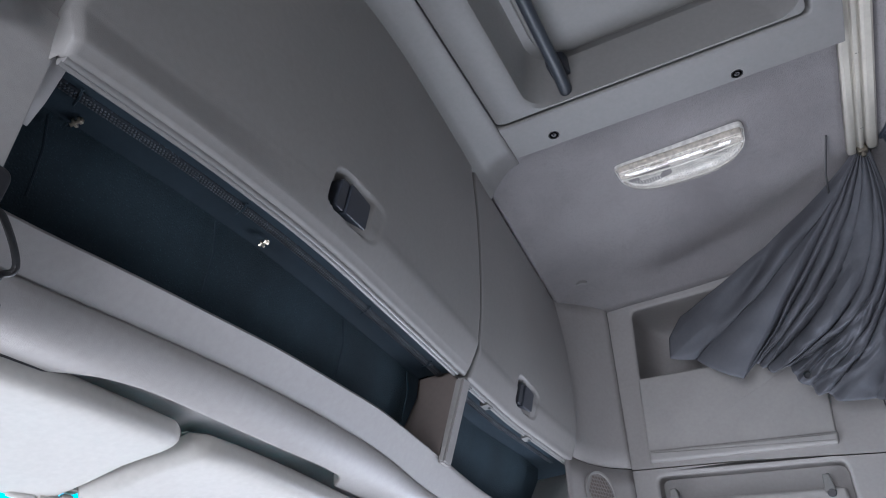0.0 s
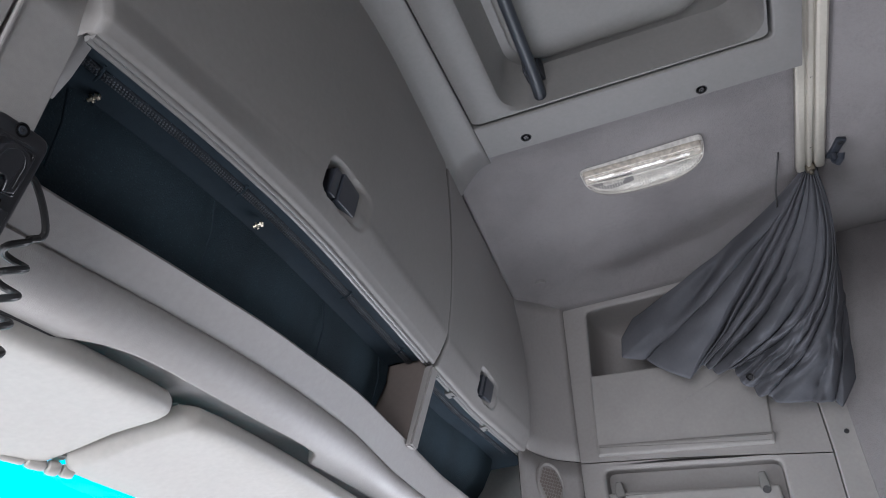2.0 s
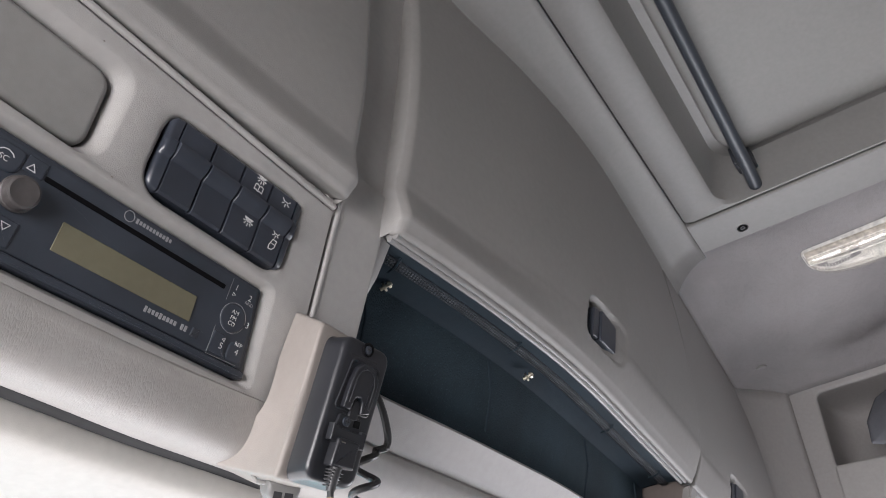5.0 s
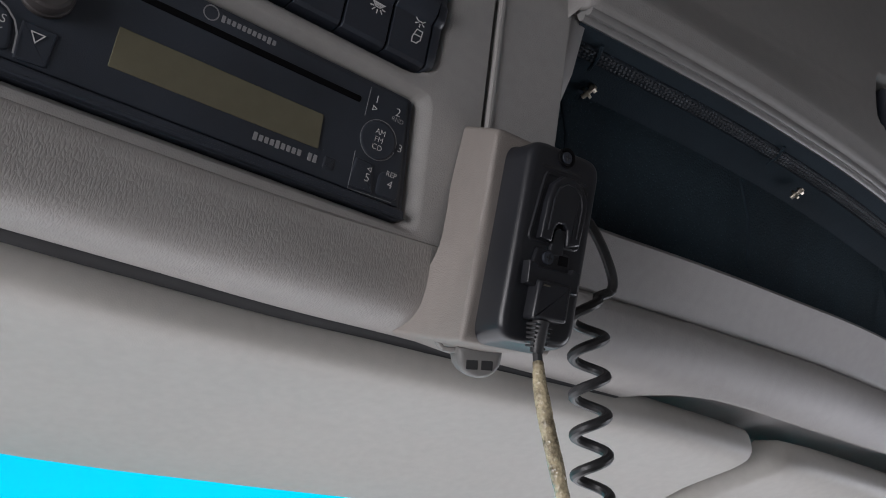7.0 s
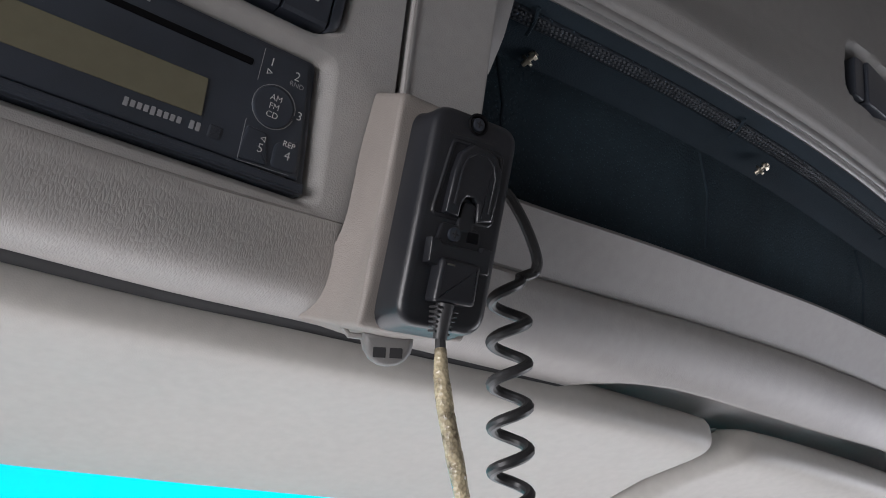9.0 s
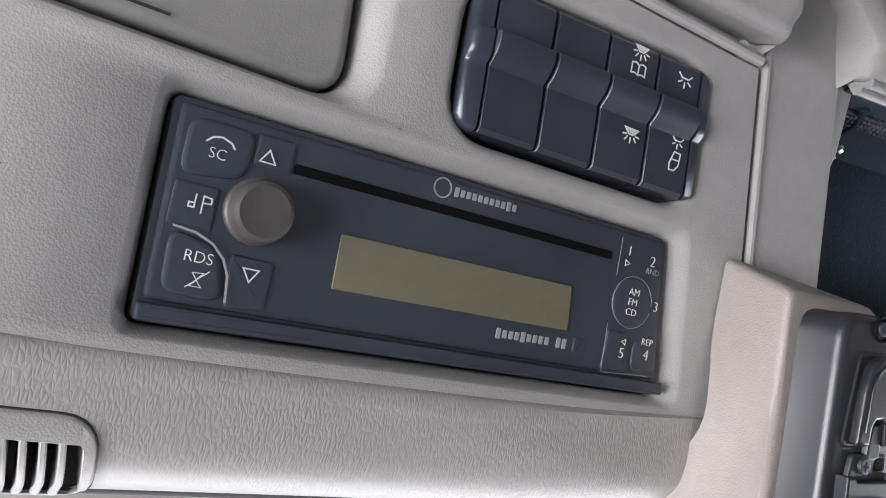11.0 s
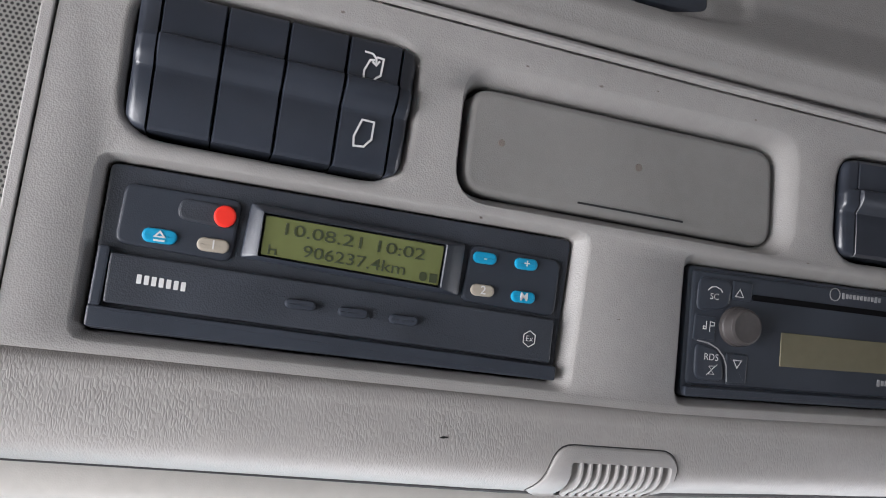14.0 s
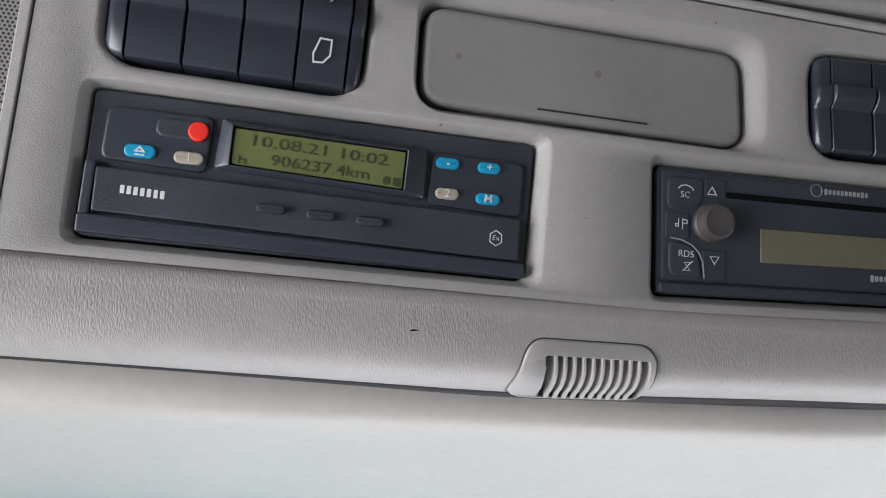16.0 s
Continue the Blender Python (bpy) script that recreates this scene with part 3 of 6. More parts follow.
for sx in (0.862, -0.108):
    bm = bmesh.new()
    tube(bm, [(sx + 0.024 * (1 if sx > 0 else -1), -0.2614, 2.0935), (sx + 0.008 * (1 if sx > 0 else -1), -0.262, 2.098)], [0.0098, 0.0098], 14)
    part("end_collar", bm, BLACKMATT, hatch)
    bm = bmesh.new()
    slab(bm, quad_loop([(sx - 0.020, -0.246), (sx + 0.010, -0.248), (sx + 0.010, -0.276), (sx - 0.014, -0.272)], 0.004), 2.15, 2.118, 0.003)
    part("bar_bracket", bm, BLACKMATT, hatch)
bm = bmesh.new()
slab(bm, rrect(0.535, -0.566, 0.310, 0.10, 0.022), 2.15, 2.094, 0.012, 4)
part("latch_housing", bm, LID, hatch, "pale rounded latch housing at the hatch edge")

# ---- curtain rail, hook, cord ----
rail = thing("curtain_rail", "cream painted metal curtain rail on the headliner", "curtain rail")
bm = bmesh.new()
prof = [(-0.634, 2.112), (-0.634, 2.100), (-0.637, 2.098), (-0.644, 2.098), (-0.646, 2.106), (-0.651, 2.106), (-0.653, 2.1005), (-0.657, 2.1005), (-0.658, 2.109), (-0.664, 2.109), (-0.665, 2.1015), (-0.668, 2.0995), (-0.676, 2.0995), (-0.679, 2.102), (-0.679, 2.122)]
loft(bm, [[(x, y, z) for y, z in prof] for x in frange(-0.80, 1.262, 12)])
part("channel", bm, RAIL, rail, solid=0.0015, smooth=30)
for k in range(11):
    x = 1.20 - 0.18 * k
    screw(rail, pose(x, -0.6555, 2.1003, 180), 0.0032)
bm = bmesh.new()
slab(bm, rrect(1.262, -0.655, 0.012, 0.016, 0.003), 2.118, 2.094, 0.002)
part("end_stop", bm, CHROME, rail)

hook = thing("coat_hook", "black plastic coat hook screwed to the headliner", "hook", pose(1.232, -0.70, 2.1115, 180, 0, 20) @ Matrix.Scale(1.2, 4))
bm = bmesh.new()
slab(bm, quad_loop([(-0.022, -0.008), (0.0, -0.006), (0.022, -0.0085), (0.022, 0.0085), (0.0, 0.006), (-0.022, 0.008)], 0.005), 0.0, 0.006, 0.002)
part("base", bm, BLACK, hook)
bm = bmesh.new()
tube(bm, [(0.012, 0, 0.005), (0.014, 0, 0.016), (0.008, 0, 0.024), (-0.002, 0, 0.024), (-0.006, 0, 0.018)], [0.006, 0.005, 0.0045, 0.0045, 0.0055], 10)
part("prong", bm, BLACK, hook)
screw(hook, pose(-0.014, 0, 0.006), 0.0042)

bm = bmesh.new()
tube(bm, [(1.200, -0.605, 2.113), (1.203, -0.604, 2.106), (1.235, -0.598, 2.096), (1.275, -0.592, 2.085), (1.31, -0.588, 2.066)], 0.0016, 8)
tagged(part("cord", bm, CABLE), "short black cord hanging out of the headliner", "cord")
button = thing("headliner_button", "grey button fastening the cloth headliner", "button", pose(1.406, -0.116, 2.0925, 180, -12))
bm = bmesh.new()
rings(bm, [[(x, y, z) for x, y in disc_loop(0, 0, r, 18)] for r, z in ((0.013, -0.004), (0.0125, 0.001), (0.010, 0.003), (0.006, 0.0025), (0.004, 0.0018))], True, True, True)
part("cap", bm, HATCH, button)

# ---- ceiling lamp ----
lampo = thing("ceiling_lamp", "unlit clear ribbed plastic interior lamp on the headliner", "lamp")
arc = []
for k in range(21):
    a = math.pi * k / 20
    side = math.copysign(abs(math.cos(a)) ** 0.72, math.cos(a))
    arc.append((1.104 + 0.072 * math.sin(a) ** 0.72, -0.379 + 0.104 * side * (1 - 0.06 * math.sin(a))))
base = [(1.0860, -0.2860), (1.0870, -0.2805), (1.0900, -0.2768), (1.0950, -0.2752)] + arc[1:-1] + [(1.0950, -0.4828), (1.0900, -0.4812), (1.0870, -0.4775), (1.0860, -0.4720)]
base = ccw(base)
bm = bmesh.new()
rings(bm, [[(x, y, z) for x, y in inset(base, d)] for d, z in ((-0.0014, 2.106), (-0.0014, 2.094), (-0.0008, 2.0925), (0.0005, 2.094), (0.001, 2.103))], True, False, False)
part("bezel", bm, RIB, lampo, "thin clear plastic rim")
bm = bmesh.new()
rings(bm, [[(1.128 + (x - 1.128) * f, -0.379 + (y + 0.379) * f, z) for x, y in base] for f, z in ((0.99, 2.0965), (0.93, 2.0985), (0.6, 2.1000))], True, False, True)
part("reflector", bm, REFLECTOR, lampo, "dull metallic reflector behind the lens")
bm = bmesh.new()
rings(bm, [[(1.128 + (x - 1.128) * fx, -0.379 + (y + 0.379) * fy, z) for x, y in base] for fx, fy, z in ((0.955, 0.975, 2.096), (0.93, 0.965, 2.088), (0.88, 0.945, 2.0835), (0.80, 0.91, 2.081), (0.5, 0.75, 2.080))], True, False, True)
part("lens", bm, LENS, lampo, "clear moulded lens", smooth=50).visible_shadow = False
for k in range(40):
    if 12 <= k <= 16 or 24 <= k <= 28:
        continue
    y = -0.288 - 0.1825 * k / 39
    half = 0.058 * max(0.15, 1 - ((y + 0.379) / 0.104) ** 2) ** 0.5
    bm = bmesh.new()
    tube(bm, [(1.122, y, 2.0812), (1.112 + half * 0.55, y, 2.0806), (1.108 + half, y, 2.0855)], 0.0007, 6)
    part("lens_rib", bm, RIB, lampo)
bm = bmesh.new()
slab(bm, quad_loop([(1.0885, -0.2785), (1.1120, -0.279), (1.1120, -0.479), (1.0885, -0.4795)], 0.008), 2.096, 2.0835, 0.0025)
part("switch_strip", bm, SILVER, lampo, "cream switch strip")
for y, w, x, d in ((-0.303, 0.044, 1.0965, 0.009), (-0.345, 0.030, 1.1010, 0.011), (-0.387, 0.048, 1.0965, 0.010), (-0.428, 0.028, 1.1010, 0.011), (-0.461, 0.032, 1.0965, 0.009)):
    bm = bmesh.new()
    slab(bm, rrect(x, y, d, w, 0.0015), 2.0850, 2.0805 if d > 0.0105 else 2.0818, 0.0012)
    part("rocker", bm, SILVER, lampo)
bm = bmesh.new()
tube(bm, [(1.1125, -0.2800, 2.0840), (1.1145, -0.3300, 2.0812), (1.1150, -0.3790, 2.0808), (1.1145, -0.4280, 2.0812), (1.1125, -0.4780, 2.0840)], 0.0016, 8)
part("lens_bead", bm, RIB, lampo)
for y in (-0.325, -0.433):
    bm = bmesh.new()
    tube(bm, [(1.134, y + 0.019, 2.0935), (1.134, y + 0.015, 2.0935), (1.134, y - 0.015, 2.0935), (1.134, y - 0.019, 2.0935)], [0.0030, 0.0052, 0.0052, 0.0030], 12)
    part("bulb", bm, RIB, lampo, "small festoon bulb")

# ---- cabinet doors over the windscreen ----


flange = curve_of([(-0.8, 0.5), (0.19, 0.5), (0.24, 0.52), (0.45, 1.0), (0.92, 1.0), (0.93, 0.8), (1.45, 0.7)], 0.012)
roll = curve_of([(0.0, -0.003), (0.010, -0.0085), (0.024, -0.0178), (0.038, -0.0262), (0.044, -0.0284), (0.06, -0.0300), (0.08, -0.0318), (0.11, -0.033), (0.6, -0.033)], 0.003)

# flared rim, set-back band and crease of the doors next to the fascia
band = curve_of([(0.0, -0.003), (0.0095, -0.0084), (0.0125, -0.0112), (0.016, -0.0126), (0.020, -0.0127), (0.040, -0.0112), (0.043, -0.0114), (0.047, -0.0124), (0.06, -0.0138), (0.08, -0.0152), (0.11, -0.0165), (0.6, -0.0165)], 0.0015)


def door_profile(x):
    """From the hidden return over the rounded bottom rim up the panel to the roof: (y, z) rows."""
    yl, zl, yt, zt = lip_y(x), lip_z(x), top_y(x), top_z(x)
    w = flange(x)
    p = [(yl + 0.020, zl + 0.016), (yl + 0.006, zl + 0.008), (yl + 0.0022, zl + 0.0052), (yl - 0.0006, zl + 0.0042), (yl - 0.0032, zl + 0.0048), (yl - 0.0055, zl + 0.0070), (yl - 0.0066, zl + 0.0095)]
    tall = zt - 0.004 - zl
    for dz in frange(0.0125, 0.088, 38) + frange(0.10, tall, 16):
        s = max(0.0, (dz - 0.05) / (tall - 0.05))
        low = min(0.0, w * roll(dz)) if dz > 0.03 else min(-0.0066 - 0.25 * (dz - 0.0095), w * roll(dz))
        far = min(1.0, max(0.0, (x - 0.32) / 0.3))
        low = band(dz) * (1 - far) + low * far
        p.append(((yl + low) * (1 - s) + yt * s - 0.008 * math.sin(math.pi * s), zl + dz))
    p.append((yt + 0.012, zt))
    return p


def cabinet_door(name, x0, x1, label, lx, skew=0.0, latch_z=0.054, r0=0.011, r1=0.011, taper=0.0, shy=0.0):
    door = thing(name, label, "cabinet")
    n = max(16, int((x1 - x0) / 0.02))
    ends = [0.0, 0.0001, 0.0005, 0.0012, 0.0022, 0.004, 0.0062, 0.0088, 0.0105, 0.0125, 0.0145, 0.0165, 0.019]
    inner = [x for x in frange(x0 + 0.023, x1 - 0.023, n) if abs(x - lx) > 0.062] + frange(lx - 0.058, lx + 0.058, 59)
    xs = [x0 + e for e in ends] + sorted(inner) + [x1 - e for e in ends[::-1]]
    zc = lip_z(lx) + latch_z

    def dent(x, z):
        v = z - zc
        u = x - lx - 0.15 * v
        d = (abs(u / 0.0475) ** 5 + abs(v / 0.0235) ** 5) ** 0.2
        e = min(1.0, max(0.0, (1.04 - d) / 0.16))
        return 0.0145 * e * e * (3 - 2 * e) * min(1.0, max(0.12, 0.62 - u / 0.05))
    rows = []
    for x in xs:
        d = min(x - x0, x1 - x)
        re = r0 if x - x0 < x1 - x else r1
        q = max(0.0, 1 - d / re)
        back = 0.62 * re * (q + 0.22 * q ** 8) + (0.022 if d < 1e-6 else 0.0)
        near = max(0.0, 1 - abs(x - 0.923) / 0.3)
        lean = skew * (1 - (x - x0) / (x1 - x0))
        row = []
        prof = door_profile(x)
        for k, (y, z) in enumerate(prof):
            bow = 0.013 * near * math.sin(math.pi * min(1.0, max(0.0, (z - 1.70) / 0.36)))
            up = 0.004 * q ** 3 * max(0.0, 1 - k / 10)
            tuck = taper * max(0.0, 1 - (z - lip_z(x)) / 0.040) * max(0.0, 1 - (x - x0) / 0.05) - shy * min(1.0, max(0.0, (z - lip_z(x) - 0.010) / 0.035)) * max(0.0, 1 - (x1 - x) / 0.05)
            row.append((x + lean * (z - 1.68) - bow + tuck, y + back + (dent(x, z) if k > 6 else 0.0), z + up))
        rows.append(row)
    bm = bmesh.new()
    loft(bm, rows)
    part("door_panel", bm, DOOR, door, smooth=50)
    # recessed latch
    prof = door_profile(lx)[7:]
    y = float(np.interp(zc, [q[1] for q in prof], [q[0] for q in prof]))
    yu = float(np.interp(zc + 0.016, [q[1] for q in prof], [q[0] for q in prof]))
    yd = float(np.interp(zc - 0.016, [q[1] for q in prof], [q[0] for q in prof]))
    turn = math.degrees(math.atan2(lip_y(lx + 0.03) - lip_y(lx - 0.03), 0.06))
    e = new("latch")
    e.empty_display_size = 0.01
    e.parent, e.matrix_basis = door, pose(lx, y, zc, 90 + math.degrees(math.atan2(yd - yu, 0.032)), 0, turn)
    for nm, lp, top in (("latch_button", [(-0.0330, -0.0195), (-0.0185, -0.0185), (-0.0165, 0.0155), (-0.0300, 0.0135)], -0.0030), ("latch_lever", [(-0.0172, -0.0190), (0.0215, -0.0165), (0.0235, 0.0150), (-0.0150, 0.0165)], -0.0012)):
        bm = bmesh.new()
        slab(bm, quad_loop(lp, 0.0035, 3), -0.018, top, 0.0014, 3)
        part(nm, bm, BLACK, e, "black plastic latch piece", smooth=28)
    bm = bmesh.new()
    slab(bm, quad_loop([(0.0225, -0.0150), (0.0270, -0.0145), (0.0285, 0.0120), (0.0242, 0.0125)], 0.0015, 3), -0.018, -0.0030, 0.001, 2)
    part("latch_stop", bm, BLACK, e, smooth=28)
    return door


def lip_strip(x0, x1, label):
    """The pale double-ridged moulding of the cabinet frame, just behind a door's bottom rim."""
    bm = bmesh.new()
    prof = ((-0.0005, 0.0095), (-0.0008, 0.0030), (0.0002, 0.0012), (0.0018, 0.0004), (0.0032, 0.0012), (0.0038, 0.0026), (0.0046, 0.0026), (0.0054, 0.0010), (0.0072, 0.0004), (0.0088, 0.0016), (0.0095, 0.0050), (0.0110, 0.0120))
    rows = []
    for x in frange(x0, x1, 64):
        rows.append([(x, lip_y(x) + 0.001 + a, lip_z(x) + b) for a, b in prof])
    vs = loft(bm, rows)
    bm.faces.new(vs[0])
    bm.faces.new(vs[-1][::-1])
    return tagged(part("edge_strip", bm, LIPMETAL, smooth=50), label, "strip")


cabinet_door("overhead_cabinet", -0.50, 0.2040, "grey plastic cabinet door above the instrument fascia", -0.030, skew=0.0, latch_z=0.046, r1=0.0068, shy=0.003)
cabinet_door("overhead_cabinet", 0.2415, 0.9188, "large curved grey plastic cabinet door above the open shelf", 0.566, skew=0.07, r0=0.0068, r1=0.004, taper=0.013)
cabinet_door("overhead_cabinet", 0.9270, 1.402, "curved grey plastic cabinet door beside the side wall", 1.150, latch_z=0.046, r0=0.004)
lip_strip(0.2555, 0.8975, "pale double-ridged moulding under the large cabinet door")
s2 = lip_strip(0.932, 1.388, "pale double-ridged moulding under the side cabinet door")
for x in (0.940, 1.025, 1.20):
    bm = bmesh.new()
    yl, zl = lip_y(x), lip_z(x)
    rings(bm, [[(x + a, yl + b, z) for a, b in ((-0.010, 0.002), (0.010, 0.002), (0.009, 0.014), (-0.009, 0.014))] for z in (zl + 0.004, zl - 0.001, zl - 0.0022)], True, False, True)
    part("clip", bm, LIPMETAL, s2)
    bm = bmesh.new()
    slab(bm, [(x + 0.002, yl + 0.0035), (x + 0.0075, yl + 0.0035), (x + 0.0065, yl + 0.008), (x + 0.002, yl + 0.008)], zl - 0.0015, zl - 0.0026, 0.0003, 1)
    part("clip_slot", bm, DARKGAP, s2)
bm = bmesh.new()
rows = []
for x in frange(0.197, 0.268, 9):
    rows.append([(x, y, z) for y, z in ((-0.012, 1.645), (-0.024, 1.660), (-0.030, 1.672), (-0.038, 1.688), (-0.044, 1.700), (-0.048, 1.720), (-0.050, 1.745), (-0.053, 1.78), (-0.057, 1.85), (-0.060, 1.95), (top_y(x) + 0.008, 2.0), (top_y(x) + 0.004, 2.057))])
loft(bm, rows)
tagged(part("cabinet_post", bm, FASCIA, solid=0.003), "narrow grey post between two cabinet doors", "post")

# ---- instrument fascia ----
cons = thing("overhead_console", "grey moulded overhead console above the windscreen", "console", PANEL)
SWA = ccw(quad_loop([(-0.2465, 0.0142), (-0.1397, 0.0117), (-0.1380, 0.0697), (-0.2472, 0.0715)], 0.016, 6))
SWB = ccw(quad_loop([(0.0775, 0.012), (0.1838, 0.0140), (0.1822, 0.0680), (0.0755, 0.0640)], 0.016, 6))
CUB = ccw(quad_loop([(-0.115, 0.0135), (0.0455, 0.0115), (0.0425, 0.0605), (-0.1155, 0.0615)], 0.012, 6))
TACH = ccw(quad_loop([(-0.2495, -0.0585), (-0.0605, -0.0605), (-0.0585, 0.0025), (-0.2485, 0.0045)], 0.0035, 3))
RADIO = ccw(quad_loop([(0.0005, -0.0615), (0.1875, -0.0555), (0.1785, 0.0025), (-0.0015, -0.0005)], 0.0035, 3))
bm = bmesh.new()
fo = [(-0.2765, -0.066), (0.02, -0.0685), (0.2158, -0.0615), (0.2158, -0.004), (0.2058, 0.0765), (0.0, 0.0795), (-0.2715, 0.0862)]
CUBOUT = ccw(quad_loop([(-0.1175, 0.0100), (0.0545, 0.0085), (0.0530, 0.0690), (-0.1185, 0.0695)], 0.016, 6))
TACHOUT = ccw(quad_loop([(-0.2540, -0.0622), (-0.0535, -0.0640), (-0.0515, 0.0062), (-0.2530, 0.0072)], 0.007, 3))
RADIOUT = ccw(quad_loop([(-0.0042, -0.0650), (0.1960, -0.0590), (0.1870, 0.0080), (-0.0060, 0.0045)], 0.007, 3))
holed(bm, fo, [SWA, SWB, (CUB, CUBOUT), (TACH, TACHOUT), (RADIO, RADIOUT)], 0.0, [0.004, 0.004, 0.0075, 0.0062, 0.0062], 0.022, 6, 0.010)
part("fascia", bm, FASCIA, cons, smooth=50)
bm = bmesh.new()
fp = [(0.2187, -0.060), (0.2187, -0.004), (0.2087, 0.079), (0.206, 0.115), (0.254, 0.115), (0.257, 0.079), (0.2640, 0.0), (0.2650, -0.045), (0.2600, -0.058)]
slab(bm, fp, -0.025, -0.0004, 0.0012)
part("end_panel", bm, FASCIA, cons)
bm = bmesh.new()
tube(bm, [(0.2204, -0.059, -0.0009), (0.2204, -0.030, -0.0009), (0.2204, -0.005, -0.0009), (0.2193, 0.006, -0.0009), (0.2095, 0.088, -0.0009)], 0.0020, 10)
part("end_rim", bm, FASCIA, cons)
bm = bmesh.new()
slab(bm, [(-0.80, -0.085), (0.24, -0.085), (0.24, 0.13), (-0.80, 0.13)], -0.030, -0.0225, 0.001)
part("backing", bm, DARKGAP, cons)
bm = bmesh.new()
sp = quad_loop([(-0.78, -0.062), (-0.2800, -0.0650), (-0.2750, 0.094), (-0.78, 0.10)], 0.004)
slab(bm, sp, -0.01, 0.0006, 0.001)
part("speaker_grille", bm, PERF, cons, "finely perforated beige speaker grille")
bm = bmesh.new()
for a, b in (((-0.2777, -0.064), (-0.2729, 0.09)),):
    slab(bm, [(a[0] - 0.0040, a[1]), (a[0] + 0.0005, a[1]), (b[0] + 0.0005, b[1]), (b[0] - 0.0040, b[1])], -0.008, 0.0010, 0.0008)
part("grille_rim", bm, FASCIA, cons)
bm = bmesh.new()
tube(bm, [(-0.5, 0.0935, 0.001), (-0.2715, 0.0890, 0.001), (0.0, 0.0825, 0.001), (0.12, 0.0805, 0.001), (0.205, 0.0795, 0.001)], 0.0022, 10)
part("top_bead", bm, FASCIA, cons)
bm = bmesh.new()
slab(bm, [(-0.60, 0.0935), (-0.2715, 0.0870), (0.0, 0.0803), (0.2060, 0.0775), (0.2060, 0.105), (-0.60, 0.122)], -0.014, -0.005, 0.001)
part("upper_rim", bm, FASCIA, cons)

# padded trim below the fascia, shelf front, shelf
bm = bmesh.new()
rows = []
VENT_X = frange(-0.066, 0.016, 34)
for x in sorted([x for x in frange(-0.80, 1.46, 115) if not -0.067 < x < 0.017] + VENT_X + frange(0.372, 0.420, 18) + frange(0.728, 0.756, 20)):
    cy, cz, ey, ez = crease_y(x), crease_z(x), edge_y(x), edge_z(x)
    dy, dz = ey - cy, ez - cz
    nl = math.hypot(dy, dz)
    ny, nz = dz / nl, -dy / nl
    p = [(cy + 0.006, cz + 0.004), (cy + 0.0015, cz - 0.0005), (cy, cz - 0.003)]
    kmax = 1.0 - cut(x) / (cz - ez)
    for k in frange(0.1, kmax, 28):
        bulge = trim_roll(k, x)
        if 0.46 < k < 0.99 and -0.0495 + 0.008 * (k - 0.44) < x < -0.0012 + 0.008 * (k - 0.44):
            bulge -= 0.026
        p.append((cy + dy * k + ny * bulge, cz - 0.003 + (dz + 0.003) * k + nz * bulge))
    ly, lz = p[-1]
    p += [(ly + 0.0022, lz + 0.0005), (ly + 0.0035, lz + 0.003), (ly + 0.0035, lz + 0.012), (ly + 0.003, lz + 0.03)]
    rows.append([(x, a, b) for a, b in p])
loft(bm, rows)
trim = tagged(part("padded_trim", bm, LEATHER, smooth=60), "grey leather-grained padded trim under the overhead console", "trim", kind="structure")
shelf = thing("shelf", "grey plastic shelf below the cabinet doors", "shelf")
ledge, front = [], []
for x in frange(0.262, 1.46, 62):
    sy, sz, cy, cz = shelf_y(x), shelf_z(x), crease_y(x), crease_z(x)
    ledge.append([(x, a, b) for a, b in ((0.20, sz + 0.002), (sy + 0.02, sz + 0.001), (sy + 0.006, sz), (sy + 0.0025, sz - 0.0008))])
    front.append([(x, a, b) for a, b in [(sy + 0.0025, sz - 0.0008), (sy + 0.0008, sz - 0.002), (sy, sz - 0.0045)] + [(sy + (cy - sy) * k, sz - 0.0045 + (cz + 0.0008 - sz + 0.0045) * k) for k in frange(0.15, 1.0, 7)] + [(cy + 0.006, cz + 0.001)]])
for nm, rows in (("ledge", ledge), ("front_panel", front)):
    bm = bmesh.new()
    loft(bm, rows)
    part(nm, bm, GREY, shelf, smooth=50)

# dark inside of the compartment
bm = bmesh.new()
block(bm, 0.236, 1.46, 0.20, 0.215, 1.56, 2.05)
block(bm, 0.236, 0.244, 0.012, 0.20, 1.58, 2.05)
block(bm, 0.236, 1.46, -0.02, 0.20, 1.737, 1.75)
tagged(part("compartment_lining", bm, LINING, smooth=0), "black lining inside the open compartment", "lining")


